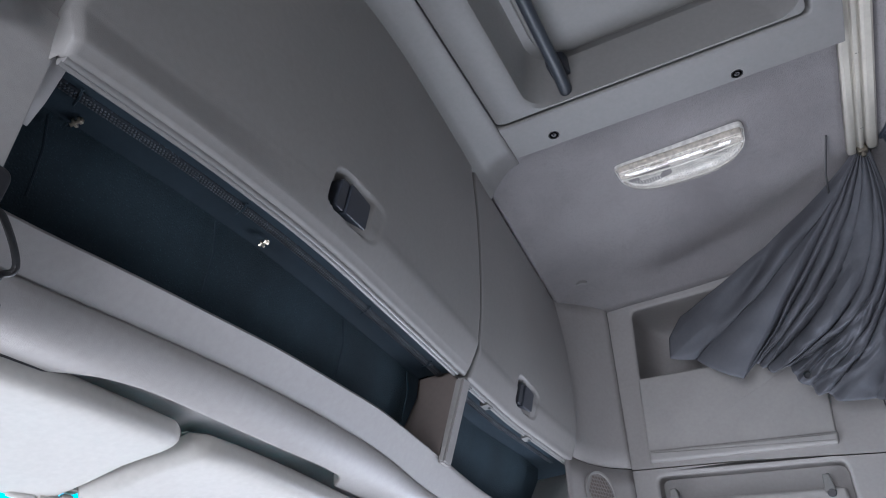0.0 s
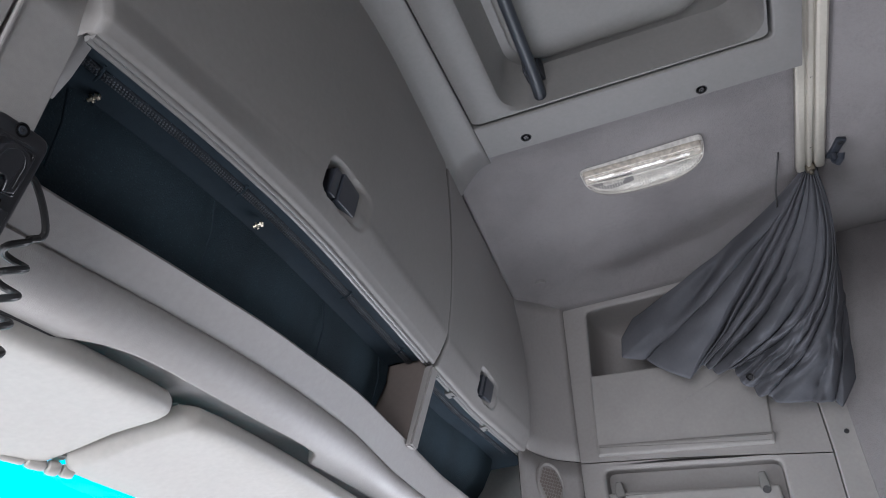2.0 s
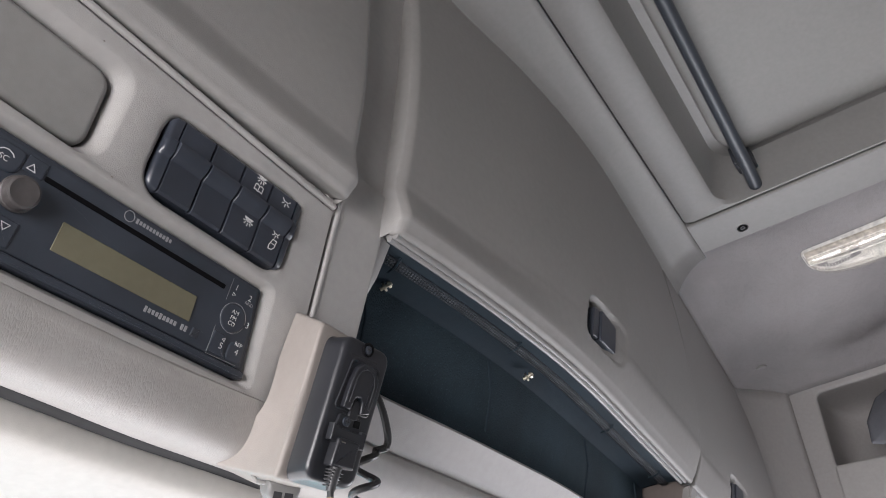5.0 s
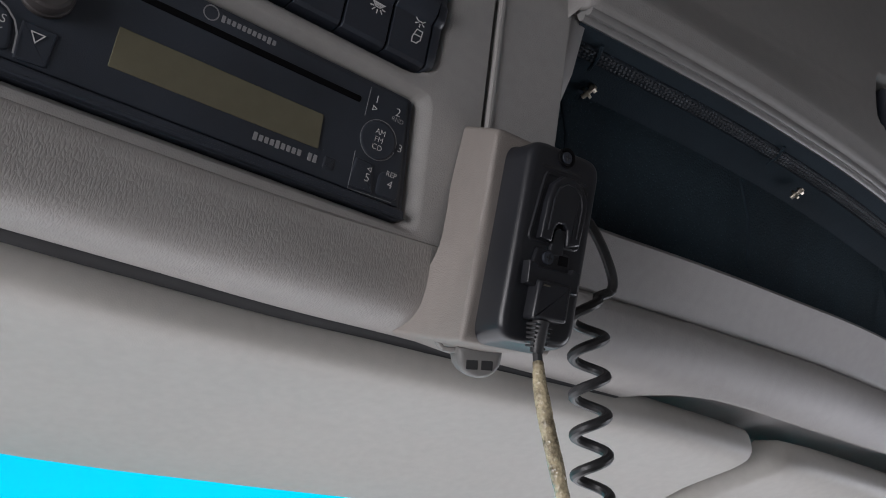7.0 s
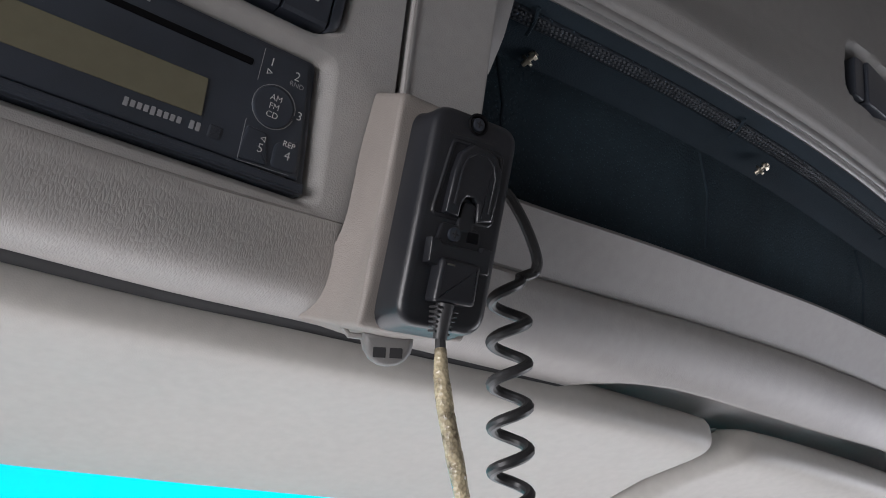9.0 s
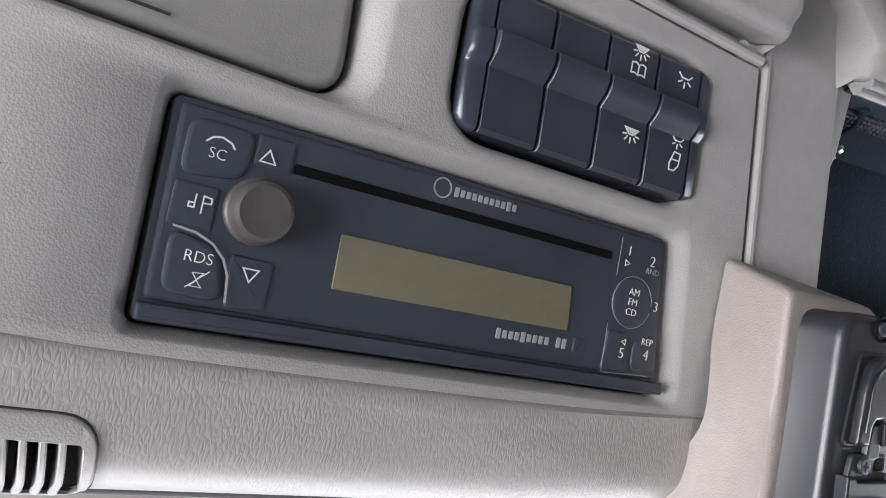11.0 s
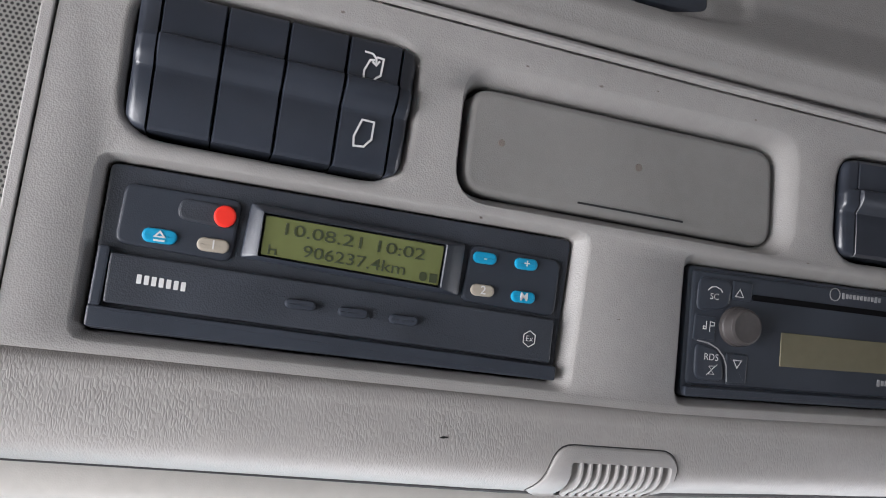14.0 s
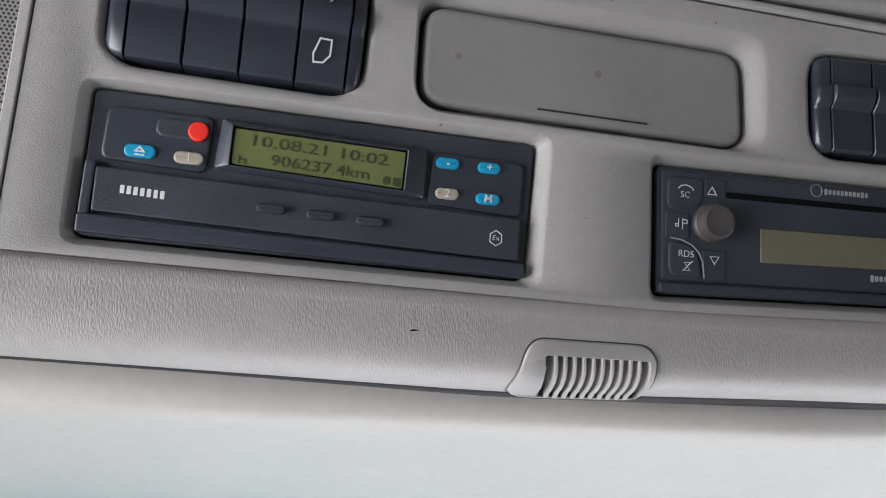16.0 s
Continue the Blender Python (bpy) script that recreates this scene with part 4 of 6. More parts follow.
def net_panel(x0, x1, seams, label):
    net = thing("cargo_net", label, "net")
    bm = bmesh.new()
    rows = []
    for x in frange(x0, x1, 40):
        y = lip_y(x) + 0.062
        z = lip_z(x) + 0.006
        rows.append([(x, y + 0.0, z + 0.045), (x, y - 0.002, z + 0.012), (x, y + 0.004, z - 0.02), (x, y + 0.02 + 0.004 * math.sin(x * 37), z - 0.055), (x, y + 0.06, z - 0.095)])
    loft(bm, rows)
    part("mesh_cloth", bm, NET, net, smooth=60)
    bm = bmesh.new()
    loft(bm, [[(x, lip_y(x) + a, lip_z(x) + b) for a, b in ((0.009, 0.012), (0.012, 0.009), (0.03, 0.011), (0.046, 0.0135), (0.060, 0.013), (0.064, 0.008), (0.066, -0.004))] for x in frange(x0, x1, 60)])
    part("top_cloth", bm, LINING, net, "smooth dark cloth band", smooth=60)
    bm = bmesh.new()
    rows = []
    for x in frange(x0, x1, 60):
        y, z = lip_y(x) + 0.018, lip_z(x) + 0.0092
        rows.append([(x, y + 0.007, z + 0.002), (x, y + 0.009, z - 0.0008), (x, y + 0.014, z - 0.0012), (x, y + 0.017, z - 0.0002), (x, y + 0.019, z + 0.002)])
    loft(bm, rows)
    part("hem", bm, NETBAND, net, "ribbed webbing hem", smooth=60, solid=0.001)
    bm = bmesh.new()
    for k in range(int((x1 - x0 - 0.02) / 0.0031)):
        for row in range(3):
            x = x0 + 0.01 + 0.0031 * (k + 0.5 * (row % 2))
            y, z = lip_y(x) + 0.0275 + 0.0027 * row, lip_z(x) + 0.0076
            lp = [(x - 0.0009, y), (x, y - 0.0008), (x + 0.0009, y), (x, y + 0.0008)]
            rings(bm, [[(px, py, zz) for px, py in lp] for zz in (z + 0.0006, z - 0.0002)], True, False, True)
    tagged(part("hem_weave", bm, HEMDOT, net, "pale woven dots along the hem", smooth=0), kind="stuff")
    for x in seams:
        y, z = lip_y(x) + 0.0605, lip_z(x)
        bm = bmesh.new()
        tube(bm, [(x, y - 0.001, z + 0.006), (x + 0.006, y + 0.003, z - 0.022), (x + 0.012, y + 0.016, z - 0.055)], 0.0011, 6)
        part("seam", bm, LINING, net)
        bm = bmesh.new()
        yl, zl = lip_y(x) + 0.018, lip_z(x) + 0.0092
        tube(bm, [(x - 0.004, yl + 0.004, zl - 0.0003), (x, yl + 0.012, zl - 0.0018), (x + 0.004, yl + 0.022, zl - 0.0003)], 0.0011, 6)
        part("seam", bm, LINING, net)
    return net


net = net_panel(0.263, 0.904, (0.29, 0.4624, 0.688, 0.86), "dark navy mesh net hanging in the open compartment")
net_panel(0.932, 1.40, (), "dark navy mesh net in the side compartment")
for i, (x, y, z) in enumerate(((0.309, -0.0035, 1.685), (0.513, -0.0215, 1.691))):
    peg = thing("net_peg", "small shiny metal peg holding the net", "peg", pose(x, y, z, 70, 0, 15), "net pegs")
    bm = bmesh.new()
    tube(bm, [(0, 0, -0.004), (0, 0, 0.0065)], 0.0016, 10)
    part("shank", bm, CHROME, peg)
    bm = bmesh.new()
    slab(bm, disc_loop(0, 0, 0.0031, 6), 0.003, 0.0054, 0.0005)
    part("nut", bm, CHROME, peg)
    bm = bmesh.new()
    slab(bm, disc_loop(0, 0, 0.0038, 16), -0.001, 0.0008, 0.0003)
    part("washer", bm, CHROME, peg)

div = thing("divider", "brown upright divider board with a pale front edge in the compartment", "divider")


def board(prof, x0, x1, lean, bevel):
    bm = bmesh.new()
    vs = [[bm.verts.new((x + lean * (z - 1.6), y, z)) for y, z in prof] for x in (x0, x1)]
    k = len(prof)
    bm.faces.new(vs[0][::-1])
    bm.faces.new(vs[1])
    for i in range(k):
        bm.faces.new((vs[0][i], vs[0][(i + 1) % k], vs[1][(i + 1) % k], vs[1][i]))
    bmesh.ops.bevel(bm, geom=list(bm.edges), offset=bevel, segments=2, affect="EDGES")
    return bm


part("board", board([(-0.004, 1.602), (-0.038, 1.7045), (-0.028, 1.7215), (0.19, 1.7215), (0.19, 1.602)], 0.9085, 0.9245, 0.035, 0.0015), DIVIDER, div)
part("front_edge", board([(-0.0125, 1.598), (-0.048, 1.7065), (-0.036, 1.7075), (-0.0030, 1.600)], 0.906, 0.9275, 0.035, 0.0022), FASCIA, div, "pale grey moulded front edge")

# ---- switches ----


def icon_lamp(cx, cy, s, book):
    """A dish lamp with rays below; book: over an open book."""
    L = [[(cx - s * 1.0, cy + s * 0.75), (cx + s * 1.0, cy + s * 0.75), (cx + s * 0.35, cy + s * 0.10), (cx - s * 0.35, cy + s * 0.10), (cx - s * 1.0, cy + s * 0.75)], [(cx - s * 0.7, cy + s * 0.58), (cx + s * 0.7, cy + s * 0.58)], [(cx - s * 0.45, cy + s * 0.35), (cx + s * 0.45, cy + s * 0.35)]]
    for a in (-82, -42, 0, 42, 82):
        c, d = math.sin(radians(a)), -math.cos(radians(a))
        L.append([(cx + c * s * 0.72, cy + s * 0.1 + d * s * 0.40), (cx + c * s * 1.2, cy + s * 0.1 + d * s * 0.95)])
    if book:
        y = cy - s * 2.1
        L += [[(cx, y - s * 0.6), (cx, y + s * 0.6), (cx - s * 0.5, y + s * 0.85), (cx - s * 1.05, y + s * 0.7), (cx - s * 1.05, y - s * 0.5), (cx - s * 0.5, y - s * 0.4), (cx, y - s * 0.6), (cx + s * 0.5, y - s * 0.4), (cx + s * 1.05, y - s * 0.5), (cx + s * 1.05, y + s * 0.7), (cx + s * 0.5, y + s * 0.85), (cx, y + s * 0.6)]]
    return L


def icon_star(cx, cy, s):
    """A small lamp dish with its rays spread below."""
    L = [[(cx - s * 1.05, cy + s * 0.55), (cx - s * 0.55, cy + s * 0.10), (cx + s * 0.55, cy + s * 0.10), (cx + s * 1.05, cy + s * 0.55)]]
    for a in (-62, 0, 62):
        c, d = math.sin(radians(a)), -math.cos(radians(a))
        L.append([(cx + c * s * 0.55, cy - s * 0.1 + d * s * 0.35), (cx + c * s * 1.1, cy - s * 0.1 + d * s * 0.95)])
    return L


def icon_door(cx, cy, s, arrow=False, pane=False):
    """Outline of a cab door with its raked windscreen; arrow: with a curved arrow over it."""
    L = [[(cx + a * s, cy + b * s) for a, b in ((-0.15, 1.0), (0.75, 0.95), (0.70, -0.35), (0.45, -0.62), (0.20, -0.95), (-0.55, -1.0), (-0.62, -0.30), (-0.15, 1.0))]]
    if pane:
        L.append([(cx - 0.45 * s, cy + 0.15 * s), (cx + 0.72 * s, cy + 0.20 * s)])
    if arrow:
        L = [[(cx + a * s, cy + b * s) for a, b in ((0.35, 0.85), (0.80, 0.80), (0.72, -0.45), (0.45, -0.65), (0.20, -0.98), (-0.50, -1.0), (-0.55, -0.30), (-0.20, 0.55), (0.10, 0.60))]]
        L.append([(cx + a * s, cy + b * s) for a, b in ((-0.60, 1.10), (-0.05, 1.05), (0.25, 0.75), (0.30, 0.30))])
        L.append([(cx + a * s, cy + b * s) for a, b in ((0.02, 0.45), (0.30, 0.25), (0.50, 0.55))])
    return L


def switch_bank(name, corners, label):
    """Four rocker switches between two end caps; corners: bl, br, tr, tl in the fascia's plane."""
    bank = thing(name, label, "switch panel", PANEL, "rocker switch panels")
    bl, br, tr, tl = [Vector(c) for c in corners]

    def at(s, t):
        return tuple((bl * (1 - s) + br * s) * (1 - t) + (tl * (1 - s) + tr * s) * t)

    cuts = [0.0, 0.075, 0.295, 0.515, 0.735, 0.94, 1.0]
    kinds = ["end_cap", "rocker_switch", "rocker_switch", "rocker_switch", "rocker_switch", "end_cap"]
    for i, kd in enumerate(kinds):
        bm = bmesh.new()
        s0, s1 = cuts[i] + 0.0025, cuts[i + 1] - 0.0025
        rows = []
        ts = [0.012, 0.03, 0.06, 0.30, 0.42, 0.450, 0.465, 0.49, 0.53, 0.57, 0.61, 0.645, 0.67, 0.69, 0.94, 0.97, 0.988]
        hs = [-0.012, 0.001, 0.0024, 0.0022, 0.0020, 0.0016, 0.0020, 0.0032, 0.0047, 0.0056, 0.0060, 0.0060, 0.0055, 0.0024, 0.0024, 0.001, -0.012]
        for t, h in zip(ts, hs):
            if kd == "end_cap":
                h = min(h, 0.0042)
            r = []
            cap = [(0, 0.011), (0.0, 0.0020), (0.10, 0.0008), (0.24, 0.0002), (0.4, 0.0), (0.97, 0.0), (1.0, 0.0012), (1, 0.011)]
            if kd == "rocker_switch":
                cap = [(0, 0.011), (0.0, 0.0012), (0.03, 0.0), (0.97, 0.0), (1.0, 0.0012), (1, 0.011)]
            elif i:
                cap = [(1 - f, d) for f, d in cap[::-1]]
            for f, drop in cap:
                s = s0 + (s1 - s0) * f
                sq = 0.0
                if kd == "end_cap":
                    e = 1 - f if i == 0 else f
                    sq = 0.17 * e ** 3
                tt = 0.5 + (t - 0.5) * (1 - sq)
                x, y = at(s, tt)
                r.append((x, y, h - drop - (0.0008 * (e ** 2) if kd == "end_cap" else 0)))
            rows.append(r)
        loft(bm, rows)
        part(kd, bm, GLOSS, bank, smooth=42 if kd == "rocker_switch" else 60)
    return bank


bankA = switch_bank("switch_panel", [(-0.2452, 0.0154), (-0.1408, 0.0128), (-0.1392, 0.0686), (-0.2460, 0.0704)], "black rocker switch panel above the tachograph")
bankB = switch_bank("switch_panel", [(0.0785, 0.013), (0.1826, 0.0152), (0.1810, 0.0668), (0.0765, 0.0628)], "black rocker switch panel with lamp symbols above the radio")
H = 0.0030
strokes("symbol", icon_door(-0.158, 0.0560, 0.0054, True), 0.0008, H, WHITE, bankA)
strokes("symbol", icon_door(-0.1582, 0.0295, 0.0054), 0.0008, H, WHITE, bankA)
strokes("symbol", icon_lamp(0.1440, 0.0605, 0.0030, True), 0.00055, H, WHITE, bankB)
strokes("symbol", icon_star(0.1662, 0.0585, 0.0030), 0.00060, H, WHITE, bankB)
strokes("symbol", icon_lamp(0.1462, 0.0315, 0.0031, False), 0.00055, H, WHITE, bankB)
strokes("symbol", icon_star(0.1682, 0.0358, 0.0024) + icon_door(0.1680, 0.0285, 0.0034, pane=True), 0.00052, H, WHITE, bankB)

# ---- storage flap ----
flap = thing("storage_flap", "closed grey plastic storage flap with a thin finger slot", "storage flap", PANEL)
bm = bmesh.new()
fl = ccw(quad_loop([(-0.1135, 0.0145), (0.0440, 0.0125), (0.0405, 0.0585), (-0.1140, 0.0595)], 0.011, 6))
slab(bm, fl, -0.02, -0.0022, 0.003, 3)
for v in bm.verts:
    v.co.z -= 0.0022 * (v.co.x + 0.1140) / 0.158
part("cover", bm, FLAPGREY, flap, smooth=50)
strokes("slot", [[(-0.0594, 0.0182), (-0.0068, 0.0177)]], 0.0009, -0.0027, DARKGAP, flap)
for x, y, r in ((-0.098, 0.0375, 0.0016), (-0.0315, 0.0385, 0.0018)):
    bm = bmesh.new()
    slab(bm, disc_loop(x, y, r, 10), -0.0040, -0.0020 - 0.0022 * (x + 0.114) / 0.158, 0.0002)
    part("rubbed_mark", bm, DIVIDER, flap)

for i, (x, y, r) in enumerate(((-0.172, 0.0765, 0.0009), (-0.0915, 0.0715, 0.0007), (-0.0560, 0.0700, 0.0010), (-0.1575, 0.0838, 0.0008), (0.0250, 0.0705, 0.0007), (-0.1040, 0.0045, 0.0008), (-0.2520, 0.0790, 0.0006), (-0.0280, 0.0735, 0.0006), (0.0620, 0.0080, 0.0007), (-0.0350, -0.0300, 0.0006))):
    bm = bmesh.new()
    slab(bm, [(x + r * (1 + 0.5 * math.sin(3 * k + i)) * math.cos(k * 0.8), y + 0.6 * r * math.sin(k * 0.8)) for k in range(8)], -0.0002, 0.0002, 0.0001, 1)
    part("dirt_speck", bm, DIVIDER, cons)

# ---- tachograph ----
tach = thing("tachograph", "black digital tachograph with a green display", "tachograph", PANEL)
bm = bmesh.new()
slab(bm, quad_loop([(-0.2485, -0.0575), (-0.0615, -0.0595), (-0.0595, 0.0015), (-0.2475, 0.0035)], 0.003, 3), -0.022, -0.0045, 0.001)
part("body", bm, BLACKMATT, tach)


def rim(name, corners, r, z0, z1, mat, parent, label="", bevel=0.0012):
    return prism(name, quad_loop(corners, r, 5), z0, z1, mat, parent, label, min(bevel, 0.7 * r))


podl = rim("button_pod", [(-0.2425, -0.0255), (-0.2005, -0.0275), (-0.1990, -0.0035), (-0.2415, -0.0030)], 0.004, -0.005, -0.0028, BLACK, tach)
podr = rim("button_pod", [(-0.1075, -0.0305), (-0.0645, -0.0325), (-0.0640, -0.0080), (-0.1055, -0.0065)], 0.004, -0.005, -0.0028, BLACK, tach)
bm = bmesh.new()
BEZ = [(-0.1975, -0.0250), (-0.1090, -0.0290), (-0.1085, -0.0070), (-0.1960, -0.0035)]
WIN = [(-0.1912, -0.0236), (-0.1183, -0.0266), (-0.1176, -0.0088), (-0.1910, -0.0070)]
lo_, hi_ = quad_loop(BEZ, 0.0015, 4), quad_loop(WIN, 0.0006, 4)
rings(bm, [[(x, y, -0.005) for x, y in lo_], [(x, y, -0.0022) for x, y in lo_]] + [[(p[0] + (q[0] - p[0]) * f, p[1] + (q[1] - p[1]) * f, z) for p, q in zip(lo_, hi_)] for f, z in ((0.08, -0.0014), (0.85, 0.0016), (0.95, 0.0018), (1.0, 0.0014), (1.0, -0.001))], True, False, False)
part("display_bezel", bm, BLACK, tach, "black bevelled display surround", smooth=30)
lcd = rim("display", [(-0.1905, -0.0228), (-0.1190, -0.0258), (-0.1183, -0.0096), (-0.1903, -0.0078)], 0.0008, -0.003, 0.0008, LCD, tach, "green lcd display with dark characters", 0.0002)
for words, u, v, sz in (("10.08.21 10:02", -0.1550, -0.0133, 0.0066), ("906237.4km", -0.1540, -0.0206, 0.0066)):
    t = lettering("display_text", words, sz, 0, 0, 0, LCDDARK, lcd, weight=0.004, sx=1.50 if ":" in words else 1.28)
    t.data.transform(Matrix.Translation((u, v, 0.00092)) @ Matrix.Rotation(-0.04, 4, "Z"))
strokes("display_symbol", [[(-0.1875, -0.0190), (-0.1875, -0.0222)], [(-0.1875, -0.0205), (-0.1850, -0.0205), (-0.1850, -0.0222)]], 0.0007, 0.0010, LCDDARK, lcd)
for u, v in ((-0.1258, -0.0229), (-0.1215, -0.0231)):
    prism("display_symbol", rrect(u, v, 0.0032, 0.0036, 0.0013 if u < -0.123 else 0.0004), 0.0005, 0.00098, LCDDARK, lcd, "", 0.00005)


def pill(name, u, v, w, h, mat, parent, words="", mark=WHITE, z=-0.0028):
    b = prism(name, rrect(u, v, w, h, h / 2, 6), z - 0.001, z + 0.0014, mat, parent, "", 0.0009, 30)
    if words:
        lettering("lettering", words, 0.0050, u, v, z + 0.00150, mark, b, weight=0.010)
    return b


bj = pill("blue_button", -0.2271, -0.0212, 0.0125, 0.0055, BLUE, podl)
strokes("symbol", [[(-0.2288, -0.0215), (-0.2271, -0.0196), (-0.2254, -0.0215), (-0.2288, -0.0215)], [(-0.2288, -0.0229), (-0.2254, -0.0229)]], 0.0007, -0.0011, WHITE, bj)
pill("cream_button", -0.2078, -0.0219, 0.0120, 0.0052, CREAM, podl, "1")
pill("blue_button", -0.0992, -0.0117, 0.0105, 0.0050, BLUE, podr, "-")
pill("blue_button", -0.0804, -0.0117, 0.0105, 0.0050, BLUE, podr, "+")
pill("cream_button", -0.0986, -0.0252, 0.0105, 0.0050, CREAM, podr, "2")
pill("blue_button", -0.0801, -0.0257, 0.0110, 0.0050, BLUE, podr, "M")
ch = rim("red_button_channel", [(-0.2225, -0.0140), (-0.2010, -0.0152), (-0.2008, -0.0062), (-0.2220, -0.0055)], 0.0042, -0.004, -0.0020, BLACKMATT, podl)
bm = bmesh.new()
slab(bm, disc_loop(-0.2050, -0.0105, 0.0042, 24), -0.003, -0.0008, 0.0008)
part("red_dot", bm, RED, ch, "round bright red dot")
drawer = rim("drawer", [(-0.2430, -0.0475), (-0.0650, -0.0520), (-0.0650, -0.0335), (-0.2430, -0.0292)], 0.0012, -0.006, -0.0008, BLACKMATT, tach, "textured black drawer front")
rim("lower_rail", [(-0.2480, -0.0565), (-0.0620, -0.0592), (-0.0620, -0.0530), (-0.2480, -0.0488)], 0.0012, -0.006, -0.0002, BLACK, tach, "glossy lower rail", 0.0018)
rim("side_post", [(-0.2478, -0.0490), (-0.2436, -0.0490), (-0.2430, -0.0270), (-0.2472, -0.0270)], 0.0012, -0.006, -0.0005, BLACK, tach)
for u, v in ((-0.1728, -0.0400), (-0.1521, -0.0407), (-0.1314, -0.0412)):
    pill("drawer_bump", u, v, 0.0118, 0.0038, BLACK, drawer, z=0.0004)
for k in range(7):
    u = -0.2318 + 0.0026 * k
    prism("maker_mark", rrect(u, -0.0378 - 0.00014 * k, 0.0017, 0.0034, 0.0002, 1), -0.0008, -0.0006, WHITE, drawer, "", 0.00005)
hexa = [(-0.0758 + 0.0030 * math.sin(math.pi * k / 3), -0.0428 + 0.0034 * math.cos(math.pi * k / 3)) for k in range(7)]
strokes("symbol", [hexa], 0.00040, -0.0006, WHITE, drawer)
lettering("lettering", "Ex", 0.0034, -0.0758, -0.0428, -0.00060, WHITE, drawer)

# ---- radio ----
radio = thing("truck_radio", "black cd radio with an olive display and a worn knob", "radio", PANEL)
bm = bmesh.new()
slab(bm, quad_loop([(0.0012, -0.0605), (0.1868, -0.0548), (0.1778, 0.0018), (-0.0008, -0.0010)], 0.003, 4), -0.022, -0.0030, 0.0012)
part("body", bm, BLACK, radio)


def ruv(u, v):
    """Place on the radio's face: u 0..1 along, v 0..1 down, between its four slightly skewed corners."""
    a, b, c, d = Vector((-0.0008, -0.0010)), Vector((0.1778, 0.0018)), Vector((0.1868, -0.0548)), Vector((0.0012, -0.0605))
    return tuple((a * (1 - u) + b * u) * (1 - v) + (d * (1 - u) + c * u) * v)


def rquad(u0, v0, u1, v1):
    return [ruv(u0, v1), ruv(u1, v1), ruv(u1, v0), ruv(u0, v0)]


rim("face_plate", rquad(0.012, 0.03, 0.985, 0.90), 0.002, -0.004, -0.0018, BLACK, radio)
rim("lower_lip", rquad(0.004, 0.915, 0.995, 0.99), 0.001, -0.005, 0.0002, BLACK, radio, "glossy lower lip", 0.0014)
rim("display", [(0.0525, -0.0420), (0.1388, -0.0388), (0.1372, -0.0238), (0.0519, -0.0260)], 0.0006, -0.004, -0.0012, LCDR, radio, "blank olive display", 0.0002)
# thin raised bar, with the slot's inner shade put into its colour
rim("cd_slot", [(0.0340, -0.0132), (0.1518, -0.0112), (0.1518, -0.0084), (0.0340, -0.0104)], 0.0008, -0.0018, -0.0013, HOLE, radio, "", 0.0002)
bm = bmesh.new()
rings(bm, [[(x, y, z) for x, y in disc_loop(0.0266, -0.0261, r, 36)] for r, z in ((0.0092, -0.0019), (0.0092, 0.0004), (0.0086, 0.0010), (0.0084, 0.0048), (0.0080, 0.0060), (0.0069, 0.0066), (0.003, 0.0062))], True, False, True)
part("knob", bm, KNOB, radio, "worn brownish round knob", 30)
# raised button shapes and print
rim("button", [(0.0042, -0.0215), (0.0215, -0.0190), (0.0225, -0.0052), (0.0040, -0.0055)], 0.0045, -0.002, -0.0009, BLACK, radio)
rim("button", [(0.0225, -0.0140), (0.0335, -0.0140), (0.0335, -0.0048), (0.0228, -0.0050)], 0.001, -0.002, -0.0011, BLACK, radio)
rim("button", [(0.0040, -0.0345), (0.0160, -0.0345), (0.0160, -0.0225), (0.0040, -0.0225)], 0.001, -0.002, -0.0013, BLACK, radio)
rim("button", [(0.0065, -0.0520), (0.0228, -0.0520), (0.0195, -0.0380), (0.0055, -0.0350)], 0.0045, -0.002, -0.0007, BLACK, radio)
rim("button", [(0.0238, -0.0530), (0.0345, -0.0520), (0.0345, -0.0385), (0.0225, -0.0385)], 0.001, -0.002, -0.0011, BLACK, radio)
strokes("trim_arc", [[(0.0062, -0.0346), (0.0120, -0.0352), (0.0170, -0.0372), (0.0205, -0.0405), (0.0225, -0.0445), (0.0234, -0.0515)]], 0.00061, -0.0004, SILVERPRINT, radio)
strokes("slit", [[(0.006, -0.0552), (0.016, -0.0552)]], 0.0010, -0.0012, DARKGAP, radio)
strokes("slit", [[(0.166, -0.0505), (0.176, -0.0500)]], 0.0010, -0.0012, DARKGAP, radio)
HR = -0.00065
lettering("lettering", "SC", 0.0042, 0.0128, -0.0140, HR, WHITE, radio)
strokes("symbol", [[(0.0093, -0.0112), (0.0108, -0.0098), (0.0132, -0.0093), (0.0158, -0.0102), (0.0168, -0.0114)]], 0.00048, HR, WHITE, radio)
strokes("symbol", [[(0.0262 - 0.0022, -0.0125), (0.0262, -0.0090), (0.0262 + 0.0022, -0.0125), (0.0262 - 0.0022, -0.0125)]], 0.00041, HR, WHITE, radio)
strokes("symbol", [[(0.0285 - 0.0022, -0.0415), (0.0285, -0.0450), (0.0285 + 0.0022, -0.0415), (0.0285 - 0.0022, -0.0415)]], 0.00041, HR, WHITE, radio)
strokes("symbol", [[(0.0085, -0.0290), (0.0100, -0.0290), (0.0100, -0.0255)], [(0.0085, -0.0290), (0.0085, -0.0278), (0.0100, -0.0278)], [(0.0120, -0.0300), (0.0120, -0.0255), (0.0142, -0.0258), (0.0142, -0.0272), (0.0120, -0.0274)]], 0.00041, HR, WHITE, radio)
